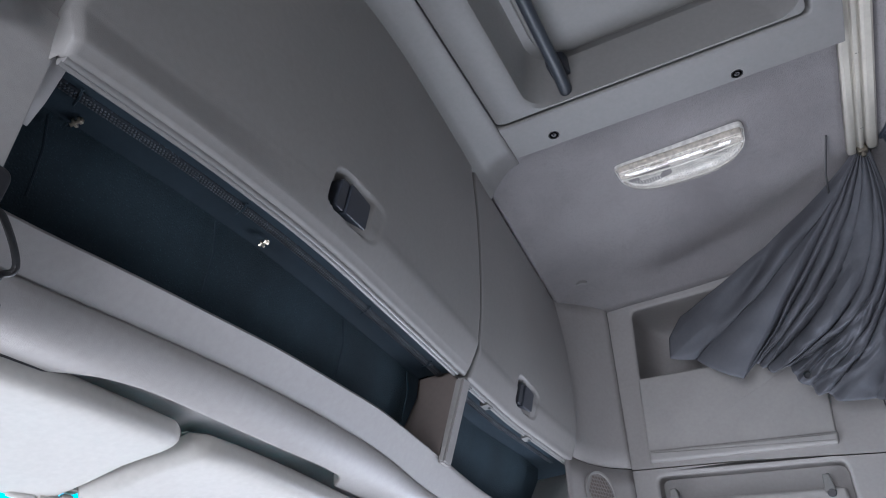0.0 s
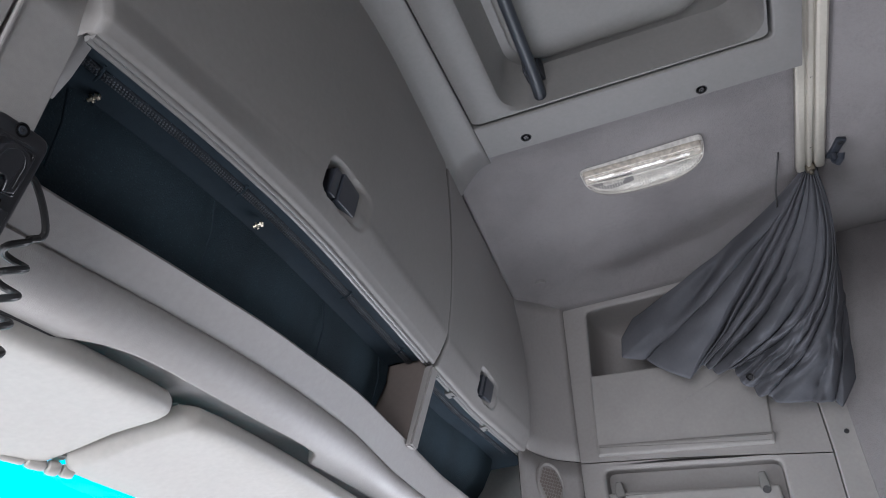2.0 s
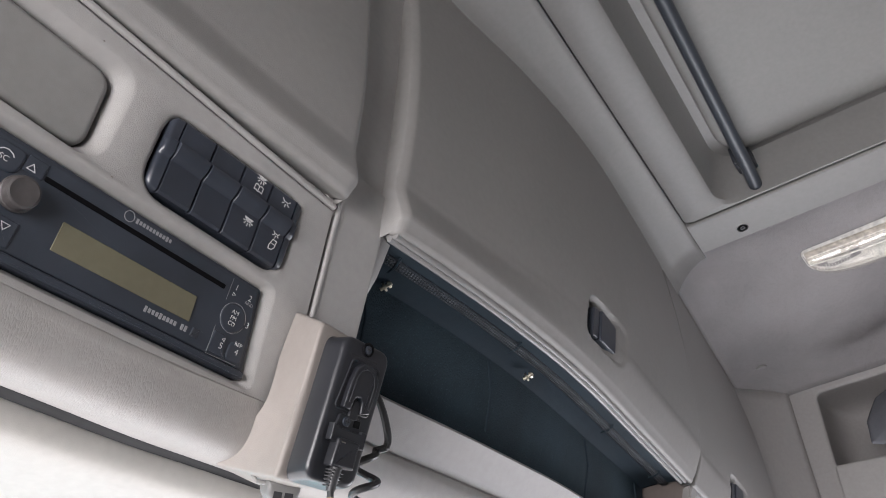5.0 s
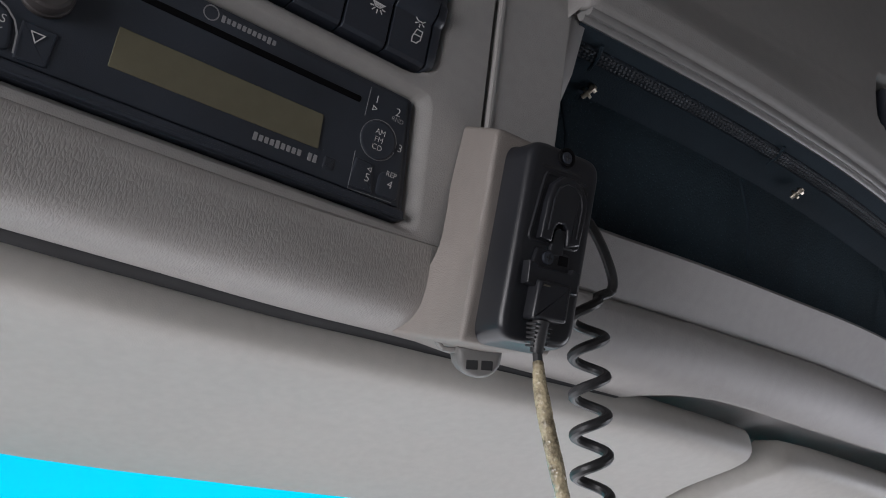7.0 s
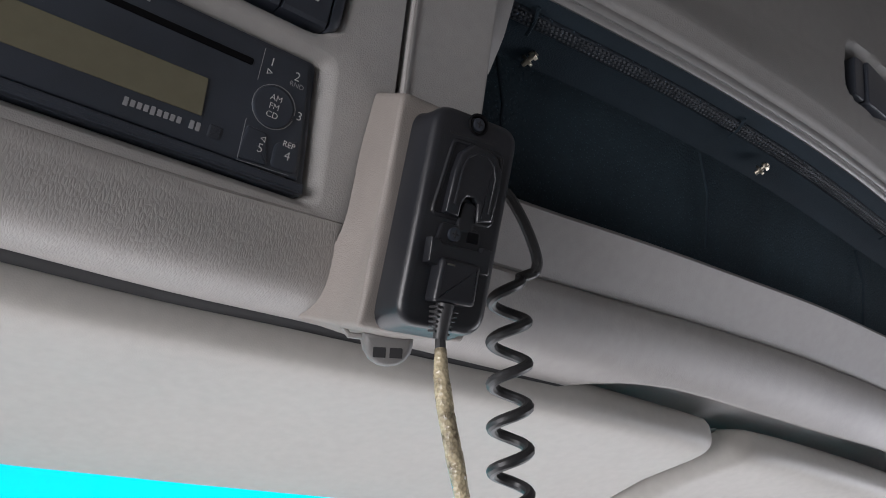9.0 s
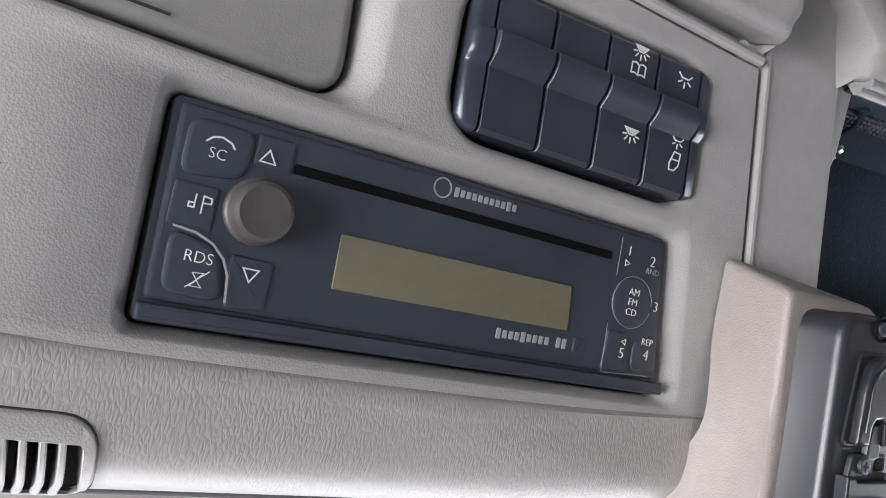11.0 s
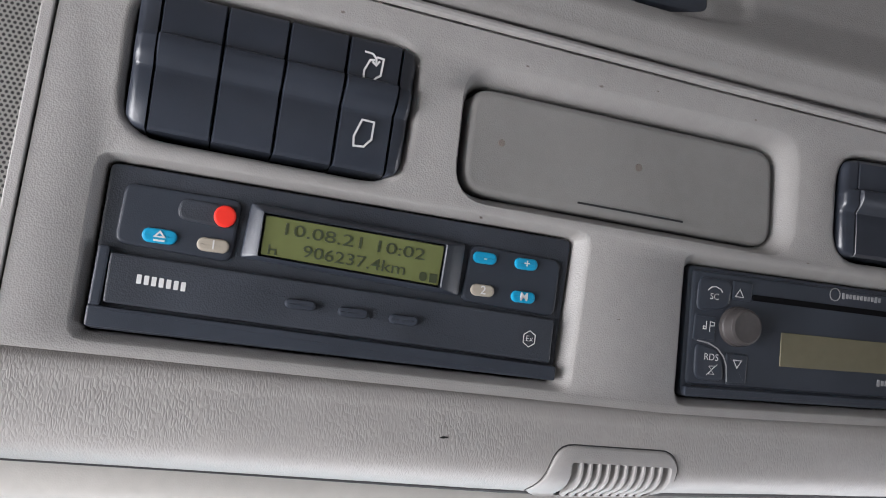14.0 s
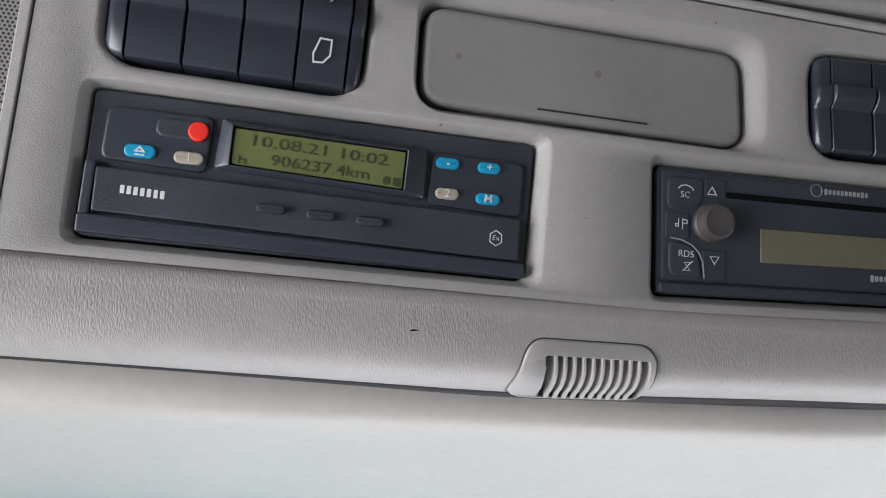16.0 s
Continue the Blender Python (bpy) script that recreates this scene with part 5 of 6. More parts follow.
lettering("lettering", "RDS", 0.0044, 0.0142, -0.0415, HR, WHITE, radio)
strokes("symbol", [[(0.0135, -0.0455), (0.0165, -0.0452), (0.0148, -0.0472), (0.0165, -0.0490), (0.0135, -0.0490), (0.0150, -0.0472), (0.0135, -0.0455)], [(0.0125, -0.0495), (0.0178, -0.0445)]], 0.00027, HR, WHITE, radio)
rim("preset_key", [(0.1560, -0.0490), (0.1685, -0.0480), (0.1650, -0.0350), (0.1565, -0.0350)], 0.0012, -0.002, -0.0009, BLACK, radio)
rim("preset_key", [(0.1695, -0.0480), (0.1815, -0.0470), (0.1800, -0.0330), (0.1690, -0.0370)], 0.0032, -0.002, -0.0009, BLACK, radio)
bm = bmesh.new()
slab(bm, disc_loop(0.1646, -0.0240, 0.0088, 30), -0.002, -0.0007, 0.0008)
part("band_button", bm, BLACK, radio)
strokes("outline", [[(0.1548, -0.0025), (0.1552, -0.0160)], [(0.1562, -0.0500), (0.1780, -0.0485)], [(0.1552, -0.0330), (0.1562, -0.0500)], disc_loop(0.1646, -0.0240, 0.0092, 24)], 0.0002, -0.0008, SILVERPRINT, radio)
for words, u, v, sz in (("1", 0.1590, -0.0068, 0.0050), ("2", 0.1705, -0.0082, 0.0054), ("RND", 0.1712, -0.0117, 0.0030), ("3", 0.1758, -0.0237, 0.0052), ("5", 0.1637, -0.0424, 0.0054), ("REP", 0.1748, -0.0367, 0.0034), ("4", 0.1753, -0.0413, 0.0054), ("AM", 0.1646, -0.0204, 0.0036), ("FM", 0.1646, -0.0240, 0.0036), ("CD", 0.1646, -0.0276, 0.0036)):
    lettering("lettering", words, sz, u, v, HR + 0.0001, WHITE if words != "RND" else SILVERPRINT, radio)
strokes("symbol", [[(0.1580, -0.0100), (0.1600, -0.0110), (0.1580, -0.0120), (0.1580, -0.0100)], [(0.1648, -0.0372), (0.1630, -0.0382), (0.1648, -0.0392), (0.1648, -0.0372)]], 0.00027, HR, WHITE, radio)
rim("button", [(0.1425, -0.0458), (0.1482, -0.0456), (0.1482, -0.0398), (0.1425, -0.0400)], 0.0012, -0.002, -0.0014, BLACKMATT, radio)
# makers' marks as plain shapes
strokes("maker_mark", [disc_loop(0.0810, -0.0045, 0.0030, 20) + [(0.0840, -0.0045)]], 0.0005, -0.0016, SILVERPRINT, radio)
for k in range(11):
    prism("maker_mark", rrect(0.0862 + 0.0022 * k, -0.0046 + 0.00005 * k, 0.0015, 0.0022 if k not in (0, 9) else 0.0030, 0.0002, 1), -0.0018, -0.0016, SILVERPRINT, radio, "", 0.00005)
for k in range(12):
    if k != 9:
        prism("maker_mark", rrect(0.1118 + 0.00245 * k, -0.0444 + 0.0001 * k, 0.0017, 0.0034 if k in (0, 4, 10, 11) else 0.0026, 0.0002, 1), -0.0018, -0.0016, SILVERPRINT, radio, "", 0.00005)

# ---- vent in the trim ----


def trim_point(x, k, out=0.0):
    """A place on the padded trim: k 0 at its crease, 1 at its lower edge, and so far proud of it."""
    cy, cz, ey, ez = crease_y(x), crease_z(x), edge_y(x), edge_z(x)
    dy, dz = ey - cy, ez - cz
    nl = math.hypot(dy, dz)
    ny, nz = dz / nl, -dy / nl
    b = trim_roll(k, x) + out
    return Vector((x, cy + dy * k + ny * b, cz - 0.003 + (dz + 0.003) * k + nz * b))


vent = thing("air_vent", "small beige air vent with upright slats", "vent")
KL = 0.042
VO = ccw(quad_loop([(-0.0625, 1.04 * KL), (0.0055, 1.04 * KL), (0.0005, 0.29 * KL), (-0.0590, 0.29 * KL)], 0.009, 6))
VI = ccw(quad_loop([(-0.0452, 1.02 * KL), (0.0035, 1.02 * KL), (-0.0018, 0.44 * KL), (-0.0502, 0.44 * KL)], 0.0012, 6))


def along(loop, n=4):
    return [(p[0] + (q[0] - p[0]) * i / n, (p[1] + (q[1] - p[1]) * i / n) / KL) for p, q in zip(loop, loop[1:] + loop[:1]) for i in range(n)]


VO, VI = along(VO), along(VI)
bm = bmesh.new()
loops = []
for f, o in ((0.0, -0.004), (0.0, 0.0002), (0.03, 0.0008), (0.12, 0.0013), (0.9, 0.0014), (0.97, 0.0008), (1.0, -0.0006), (1.0, -0.020)):
    loops.append([trim_point(p[0] + (q[0] - p[0]) * f, p[1] + (q[1] - p[1]) * f, o) for p, q in zip(VO, VI)])
rings(bm, loops, True, False, False)
part("vent_frame", bm, FASCIA, vent, smooth=40)
bm = bmesh.new()
rings(bm, [[trim_point(-0.026 + (p[0] + 0.026) * 1.02, 0.67 + (p[1] - 0.67) * f, o) for p in VO] for f, o in ((1.02, -0.003), (1.015, 0.0004), (0.99, 0.0004))], True, False, False)
part("vent_gasket", bm, DARKGAP, vent, "thin dark joint round the vent")
bm = bmesh.new()
rings(bm, [[trim_point(p[0], p[1], -0.019) for p in VI]], True, False, True)
part("vent_depth", bm, DARKGAP, vent)
for k in range(10):
    x = -0.0456 + 0.00436 * k
    bm = bmesh.new()
    rows = []
    for t in frange(0.43, 1.03, 9):
        e = (t - 0.43) / 0.6
        xx = x + 0.0052 * e - 0.0012 * e ** 4
        hw, up = 0.00092 + 0.0004 * e ** 3, 0.0008 + 0.0008 * e ** 2
        rows.append([trim_point(xx - hw, t, -0.014), trim_point(xx - hw, t, up - 0.0008), trim_point(xx - hw * 0.5, t, up), trim_point(xx + hw * 0.5, t, up), trim_point(xx + hw, t, up - 0.0008), trim_point(xx + hw, t, -0.014)])
    loft(bm, rows)
    part("slat", bm, FASCIA, vent)
bm = bmesh.new()
slab(bm, quad_loop([(-0.0017, -0.0004), (0.0, -0.0006), (0.0021, 0.0), (0.0, 0.0004)], 0.0002), 0, 0.0004, 0.0001)
nick = part("trim_nick", bm, DARKGAP, trim)
nick.matrix_basis = Matrix.Translation(trim_point(-0.109, 0.31, 0.0002)) @ PANEL.to_3x3().to_4x4()

# ---- phone cradle ----
# its face lies parallel to the fascia: x across, y up, z towards the driver
cx_, cy_, cz_ = Vector((0.9988, -0.0488, 0.0005)), Vector((-0.0187, -0.3749, 0.9269)), Vector((-0.0450, -0.9258, -0.3753))
CRADLE = Matrix((cx_, cy_, cz_)).transposed().to_4x4()
CRADLE.translation = Vector((0.2085, -0.050, 1.567))
cradle = thing("phone_cradle", "black charging cradle on a beige plastic bracket", "phone cradle", CRADLE)


def mm(*pts):
    return [(a / 1000, b / 1000) for a, b in pts]


bm = bmesh.new()
front = ccw(quad_loop(mm((3.2, -83.8), (40.0, -80.0), (38.2, 3.2), (0.2, 0.6)), 0.0080, 6))
back = ccw(quad_loop(mm((1.2, -87.0), (42.5, -83.0), (40.0, 4.6), (-1.8, 1.8)), 0.0085, 6))
rings(bm, [[(x, y, z) for x, y in lp] for lp, z in ((back, -0.020), (back, -0.0168), (inset(back, 0.0010), -0.0152), (inset(front, -0.0012), -0.0035), (inset(front, -0.0003), -0.0012), (inset(front, 0.0012), -0.0002), (inset(front, 0.0028), 0.0))], True, True, True)
part("holder", bm, CRADLEBLACK, cradle, smooth=40)
inv = CRADLE.inverted()
bk = [PANEL @ Vector((0.2055, 0.002, 0.001)), PANEL @ Vector((0.262, 0.001, 0.001)), Vector((0.258, -0.006, 1.556)), Vector((0.264, 0.026, 1.524)), Vector((0.252, 0.047, 1.5125)), Vector((0.2085, 0.052, 1.5165)), Vector((0.2065, 0.030, 1.5265)), Vector((0.2050, 0.0085, 1.5425)), PANEL @ Vector((0.2050, -0.028, 0.001))]
bk = [inv @ p for p in bk]
fr = mm((-8.6, 6.6), (41.5, 8.0), (42.0, -35.0), (45.0, -82.5), (22.0, -85.6), (-3.8, -88.0), (-4.6, -72.0), (-5.6, -48.0), (-7.0, -22.0))


def densify(row, r=0.3, corners=()):
    """Rounds a loop's corners; those named stay tight."""
    out = []
    k = len(row)
    for i in range(k):
        p, a, b = row[i], row[i - 1], row[(i + 1) % k]
        rr = 0.12 if i in corners else r
        p0, p1 = p.lerp(a, rr), p.lerp(b, rr)
        for j in range(5):
            t = j / 4
            out.append(p0.lerp(p, t).lerp(p.lerp(p1, t), t))
    return out


bm = bmesh.new()
sec = []
for t in (0, 0.2, 0.4, 0.6, 0.8, 0.93):
    row = []
    for i, ((fx, fy), b) in enumerate(zip(fr, bk)):
        f = Vector((fx, fy, -0.0175))
        bend = 0.0035 * math.sin(math.pi * t) if 5 <= i <= 7 else 0.0
        row.append(b.lerp(f, t) + Vector((bend, 0, 0)))
    sec.append(densify(row, 0.3, (0, 1, 3, 5)))
flat = densify([Vector((x, y, -0.0175)) for x, y in fr], 0.3, (0, 1, 3, 5))
mid = sum(flat, Vector()) / len(flat)
for d, z in ((0.0, -0.0185), (0.0012, -0.0172), (0.0030, -0.0166), (0.0052, -0.0165)):
    sec.append([p + (mid - p).normalized() * d + Vector((0, 0, z + 0.0175)) for p in flat])
rings(bm, sec, True, True, True)
part("bracket", bm, BEIGE, cradle, "beige grained plastic bracket", smooth=50)
# well round the socket flap, flap, neck, plug and screws on the holder's face
well = ccw(quad_loop(mm((6.2, -41.8), (34.0, -38.5), (33.0, -8.8), (9.0, -10.5)), 0.003, 4))
bm = bmesh.new()
rings(bm, [[(x, y, z) for x, y in inset(well, d)] for d, z in ((-0.0006, 0.0001), (0.0, 0.0007), (0.0008, 0.0007), (0.0013, 0.00015))], True, False, False)
part("well_rim", bm, CRADLEBLACK, cradle)
flap_loop = mm((10.6, -40.0), (16.6, -40.2), (17.2, -34.0), (18.6, -31.6), (21.8, -31.0), (24.2, -32.6), (25.0, -38.6), (25.6, -39.6), (32.0, -37.4), (32.8, -24.0), (32.2, -17.0), (28.2, -11.6), (22.0, -10.0), (16.6, -10.6), (12.0, -15.6), (10.8, -24.0))
bm = bmesh.new()
slab(bm, ccw(flap_loop), -0.001, 0.0034, 0.0012, 3)
part("socket_flap", bm, CRADLEBLACK, cradle, smooth=40)
arch = mm((13.6, -36.0), (13.8, -22.0), (15.4, -16.4), (19.0, -13.4), (23.6, -13.2), (27.6, -16.0), (29.4, -21.0), (29.4, -35.0))
bm = bmesh.new()
tube(bm, [(x, y, 0.0034) for x, y in arch], 0.00055, 8)
part("flap_bead", bm, CRADLEBLACK, cradle)
prism("flap_tab", quad_loop(mm((17.8, -45.5), (25.2, -44.5), (24.4, -32.6), (18.4, -33.0)), 0.0022, 4), -0.001, 0.0020, CRADLEBLACK, cradle, "", 0.0008)
strokes("slit", [mm((7.1, -8.6), (28.2, -5.9))], 0.0010, 0.0002, DARKGAP, cradle)
bm = bmesh.new()
sx, sy = 0.0184, -0.0012
rings(bm, [[(px, py, z) for px, py in disc_loop(sx, sy, r, 20)] for r, z in ((0.0046, 0.0001), (0.0043, 0.0009), (0.0036, 0.0004), (0.0034, -0.0004))], True, False, True)
part("screw_cup", bm, HOLE, cradle)
screw(cradle, pose(sx, sy, 0.0002), 0.0026, mat=BLACK)
prism("plug_collar", quad_loop(mm((9.8, -54.5), (30.2, -52.0), (29.0, -42.0), (11.2, -43.6)), 0.0015, 4), -0.001, 0.0018, CRADLEBLACK, cradle, "", 0.0007)
prism("collar_window", quad_loop(mm((23.0, -48.2), (28.4, -47.5), (28.0, -43.4), (23.2, -43.9)), 0.0006, 3), 0.0, 0.0021, HOLE, cradle, "", 0.0002)
screw(cradle, pose(0.0170, -0.0470, 0.0022), 0.0028, mat=BLACK)
wing = mm((7.4, -60.4), (12.0, -60.6), (12.2, -58.6), (29.0, -57.0), (29.2, -58.8), (34.6, -58.4), (34.0, -48.6), (29.6, -48.4), (29.4, -50.4), (11.6, -52.2), (11.2, -51.0), (6.6, -51.0))
bm = bmesh.new()
slab(bm, ccw(wing), -0.001, 0.0046, 0.0009, 3)
part("plug_wing", bm, CRADLEBLACK, cradle, smooth=35)
bm = bmesh.new()
slab(bm, quad_loop(mm((11.8, -74.2), (29.9, -72.0), (29.2, -56.0), (11.6, -57.4)), 0.0018, 4), -0.001, 0.0068, 0.0016, 3)
part("plug_body", bm, CRADLEBLACK, cradle, smooth=35)
prism("plug_contact", quad_loop(mm((13.6, -60.0), (17.6, -59.6), (17.2, -59.0), (14.2, -59.2)), 0.0002, 2), 0.004, 0.0071, CHROME, cradle, "bare metal contact", 0.0002)
for k in range(6):
    y = -75.4 - 1.75 * k
    prism("strain_ring", rrect((19.2 + 0.1 * k) / 1000, y / 1000, 0.0096 - 0.0005 * k, 0.0010, 0.0004), -0.0002, 0.0060 - 0.0003 * k, CABLE, cradle, "", 0.0005)
bm = bmesh.new()
tube(bm, [(0.0190, -0.0735, 0.0032), (0.0192, -0.0800, 0.0032), (0.0198, -0.0865, 0.0034)], [0.0036, 0.0033, 0.0026], 12)
part("strain_relief", bm, CABLE, cradle)

# taped charging cable
pts = [CRADLE @ Vector((0.0198, -0.0855, 0.0034)), Vector((0.2303, -0.0216, 1.4718)), Vector((0.2327, -0.0211, 1.4585)), Vector((0.2374, -0.0197, 1.4443)), Vector((0.2422, -0.0183, 1.4291)), Vector((0.2526, -0.0145, 1.3788)), Vector((0.2583, -0.0116, 1.3313))]
dense = []
for p, q in zip(pts, pts[1:]):
    for k in range(6):
        dense.append(p.lerp(q, k / 6))
dense.append(pts[-1])
taped = thing("charging_cable", "cable wrapped in frayed yellowish tape", "cable")
bm = bmesh.new()
tube(bm, dense, 0.0020, 9)
part("cable_core", bm, CABLE, taped)
bm = bmesh.new()
tube(bm, dense[2:27], [0.0022 + 0.0005 * abs(noise.noise(Vector((k * 0.6, 3, 1)))) + 0.0008 * min(1.0, k / 6, (25 - k) / 8) for k in range(25)], 12)
part("tape_wrap", bm, TAPE, taped, "frayed yellowish tape")

# coiled cord
coil = thing("coiled_cord", "black coiled telephone cord hanging beside the cradle", "cord")
pts = [CRADLE @ Vector((0.038, -0.020, -0.014)), Vector((0.2560, -0.033, 1.5580)), Vector((0.2650, -0.032, 1.5500)), Vector((0.2740, -0.029, 1.5420)), Vector((0.2810, -0.0255, 1.5345)), Vector((0.2805, -0.0235, 1.5300))]
for _ in range(2):
    pts = [pts[0]] + [p.lerp(q, f) for p, q in zip(pts, pts[1:]) for f in (0.25, 0.75)] + [pts[-1]]
dense = []
for p, q in zip(pts, pts[1:]):
    for k in range(5):
        dense.append(p.lerp(q, k / 5))
n_lead = len(dense)
ax0, ax1 = Vector((0.2715, -0.0165, 1.5275)), Vector((0.313, 0.040, 1.330))
d = (ax1 - ax0).normalized()
sa = Vector((0.96, -0.25, 0)).normalized()
sa = (sa - d * sa.dot(d)).normalized()
sb = d.cross(sa)
N_T = int((ax1 - ax0).length / 0.0172)
for k in range(N_T * 18):
    a = 2 * math.pi * k / 18
    rr = 0.0078 * min(1, 0.6 + k / 30)
    dense.append(ax0.lerp(ax1, k / (N_T * 18)) + (sa * math.cos(a) + sb * math.sin(a) * 0.9) * rr)
bm = bmesh.new()
tube(bm, dense[n_lead - 1:], 0.00245, 10)
part("coil", bm, CABLE, coil)
bm = bmesh.new()
tube(bm, dense[:n_lead + 1], 0.0024, 10)
part("lead", bm, CABLE, coil, "smooth straight cord end")

# microphone under the bracket
MIC = look((0.233, 0.016, 1.4990), (0.10, -0.22, 1.36))
mic = thing("microphone", "small grey microphone under the cradle bracket", "microphone", MIC @ pose(0, 0, 0, 0, 180, 0))
bm = bmesh.new()
lp = [(-0.0105, 0.0035), (-0.0105, 0.0)]
for k in range(9):
    a = math.pi + math.pi * k / 8
    lp.append((0.0105 * math.cos(a), -0.001 + 0.0095 * math.sin(a)))
lp += [(0.0105, 0.0), (0.0105, 0.0035)]
slab(bm, ccw(lp), -0.018, 0.0, 0.003, 3)
part("shell", bm, MICGREY, mic, "grey rounded shell", smooth=45)
for x in (-0.0034, 0.0034):
    prism("port", rrect(x, -0.0045, 0.0052, 0.0042, 0.0004), -0.001, 0.00025, DARKGAP, mic, "", 0.0001)
bm = bmesh.new()
tube(bm, [(-0.008, 0.001, -0.006), (-0.016, 0.0015, -0.006), (-0.019, 0.005, -0.008)], 0.0013, 8)
part("clip", bm, FLAPGREY, mic)

# ---- sun visors ----


def sun_visor(x0, x1, skew0, skew1, label, lead=0.0, trail=0.0, side=0.011):
    vis = thing("sun_visor", label, "sun visor", group="sun visors")
    prof = [(0.095, 1.5265), (0.082, 1.5262), (0.0735, 1.5250), (0.0690, 1.5222), (0.0672, 1.5180), (0.0668, 1.5130), (0.0670, 1.5080), (0.0678, 1.5042), (0.0700, 1.5009), (0.0735, 1.4986), (0.0790, 1.4972), (0.088, 1.4962), (0.110, 1.4953), (0.135, 1.4940), (0.175, 1.488), (0.214, 1.4835), (0.222, 1.4845), (0.226, 1.489), (0.222, 1.495), (0.18, 1.503)]
    bm = bmesh.new()
    rows = []
    dx = [0.0, 0.0005, 0.0015, 0.003, 0.005, 0.008, 0.012, 0.016, 0.020]
    xs = [x0 + e for e in dx] + frange(x0 + 0.05, x1 - 0.05, 24) + [x1 - e for e in dx[::-1]]
    for x in xs:
        d = min(x - x0, x1 - x)
        q = max(0.0, 1 - d / 0.018)
        lift = (side if x - x0 < x1 - x else 0.011) * (1 - math.sqrt(max(0.0, 1 - q * q)))
        row = []
        for y, z in prof:
            low = min(1.0, max(0.0, (1.5265 - z) / 0.028))
            t = (y - 0.065) / 0.155
            s = skew0 * t * max(0.0, 1 - (x - x0) / 0.2) + skew1 * t * max(0.0, 1 - (x1 - x) / 0.2)
            s += (1 - t) * (lead * max(0.0, 1 - (x - x0) / 0.2) + trail * max(0.0, 1 - (x1 - x) / 0.2))
            corner = 0.028 * max(0.0, 1 - d / 0.03) ** 2
            yy = y + corner * (1 - t) * 0.6 - corner * t * 0.5
            if z > 1.498:
                z = 1.498 + (z - 1.498) * float(np.interp(x, [0.30, 0.44], [1.0, 0.8]))
            z += (1 - 0.7 * t) * float(np.interp(x, [0.1, 0.18, 0.3, 0.4, 0.5, 0.6, 1.4], [-0.001, 0.004, 0.010, 0.015, 0.018, 0.020, 0.023]))
            yy += (1 - t) * float(np.interp(x, [-0.3, -0.16, 0.05, 0.18, 0.4], [0.022, 0.018, 0.002, 0.0, -0.011]))
            yy += t * float(np.interp(x, [-0.3, 0.14, 0.23, 0.33, 0.46, 0.516, 0.522, 1.4], [0.034, 0.021, 0.007, -0.012, -0.022, -0.023, -0.042, -0.040]))
            row.append((x + s, yy + (edge_y(x) - 0.056) * 0.7, z + lift * low))
        rows.append(row)
    loft(bm, rows)
    part("pad", bm, VISOR, vis, smooth=70)
    return vis


v1 = sun_visor(-0.62, 0.517, 0.0, -0.004, "pale grey padded sun visor folded up over the windscreen", trail=0.016)
v2 = sun_visor(0.521, 1.40, -0.004, 0.0, "pale grey padded sun visor beside the passenger", lead=0.022, side=0.019)
for x0_, x1_, r in ((0.470, 0.494, 0.0045), (0.495, 0.513, 0.0056), (0.514, 0.526, 0.0072), (0.527, 0.540, 0.0062)):
    bm = bmesh.new()
    tube(bm, [(x, 0.1925 - 0.26 * (x - 0.47), 1.4905) for x in (x0_, x0_ + 0.0012, x0_ + 0.004, x1_ - 0.004, x1_ - 0.0012, x1_)], [r * 0.55, r * 0.85, r, r, r * 0.85, r * 0.55], 14)
    part("hinge_knuckle", bm, VISOR, v1 if x1_ < 0.52 else v2)
bm = bmesh.new()
slab(bm, quad_loop([(0.494, 0.172), (0.524, 0.166), (0.526, 0.180), (0.496, 0.188)], 0.004, 3), 1.4985, 1.5035, 0.0015, 3)
part("hinge_plate", bm, VISOR, v2)
far_y = curve_of([(-0.8, 0.256), (-0.3, 0.256), (0.14, 0.243), (0.23, 0.229), (0.33, 0.210), (0.46, 0.200), (0.53, 0.180), (1.45, 0.180)], 0.01)
bm = bmesh.new()
loft(bm, [[(x, edge_y(x) + 0.002 - 0.02 * (1 - f), edge_z(x) + cut(x) + 0.010 * f), (x, edge_y(x) + 0.007, edge_z(x) + cut(x) * (1 - f) + 0.019 * f), (x, edge_y(x) + 0.016, edge_z(x) + cut(x) * (1 - f) + 0.0215 * f), (x, edge_y(x) + 0.030, edge_z(x) + cut(x) * (1 - f) * 0.8 + 0.019 * f), (x, 0.11, 1.543), (x, 0.14, 1.534), (x, far_y(x) - 0.016, 1.520), (x, far_y(x) - 0.007, 1.532), (x, 0.24, 1.64)] for x in frange(-0.80, 0.36, 20) + frange(0.37, 0.76, 60) + frange(0.78, 1.46, 14) for f in (float(np.interp(x, [0.50, 0.53, 0.60, 0.72], [1.0, 0.4, 0.4, 1.0])),)])
tagged(part("visor_recess", bm, GREY, smooth=60), "dark grey recess panel above the sun visors", "trim", kind="structure")
bm = bmesh.new()
loft(bm, [[(x, edge_y(x) - 0.001, edge_z(x) + cut(x) + 0.001), (x, edge_y(x) + 0.0004, edge_z(x) + cut(x) - 0.0006), (x, edge_y(x) + w - 0.001, edge_z(x) + cut(x) - 0.0004), (x, edge_y(x) + w, edge_z(x) + cut(x) + 0.004), (x, edge_y(x) + w, edge_z(x) + 0.03)] for x in frange(-0.80, 0.395, 60) for w in (float(np.interp(x, [-0.2, 0.07, 0.30, 0.41], [0.0035, 0.0110, 0.0085, 0.0015])),)])
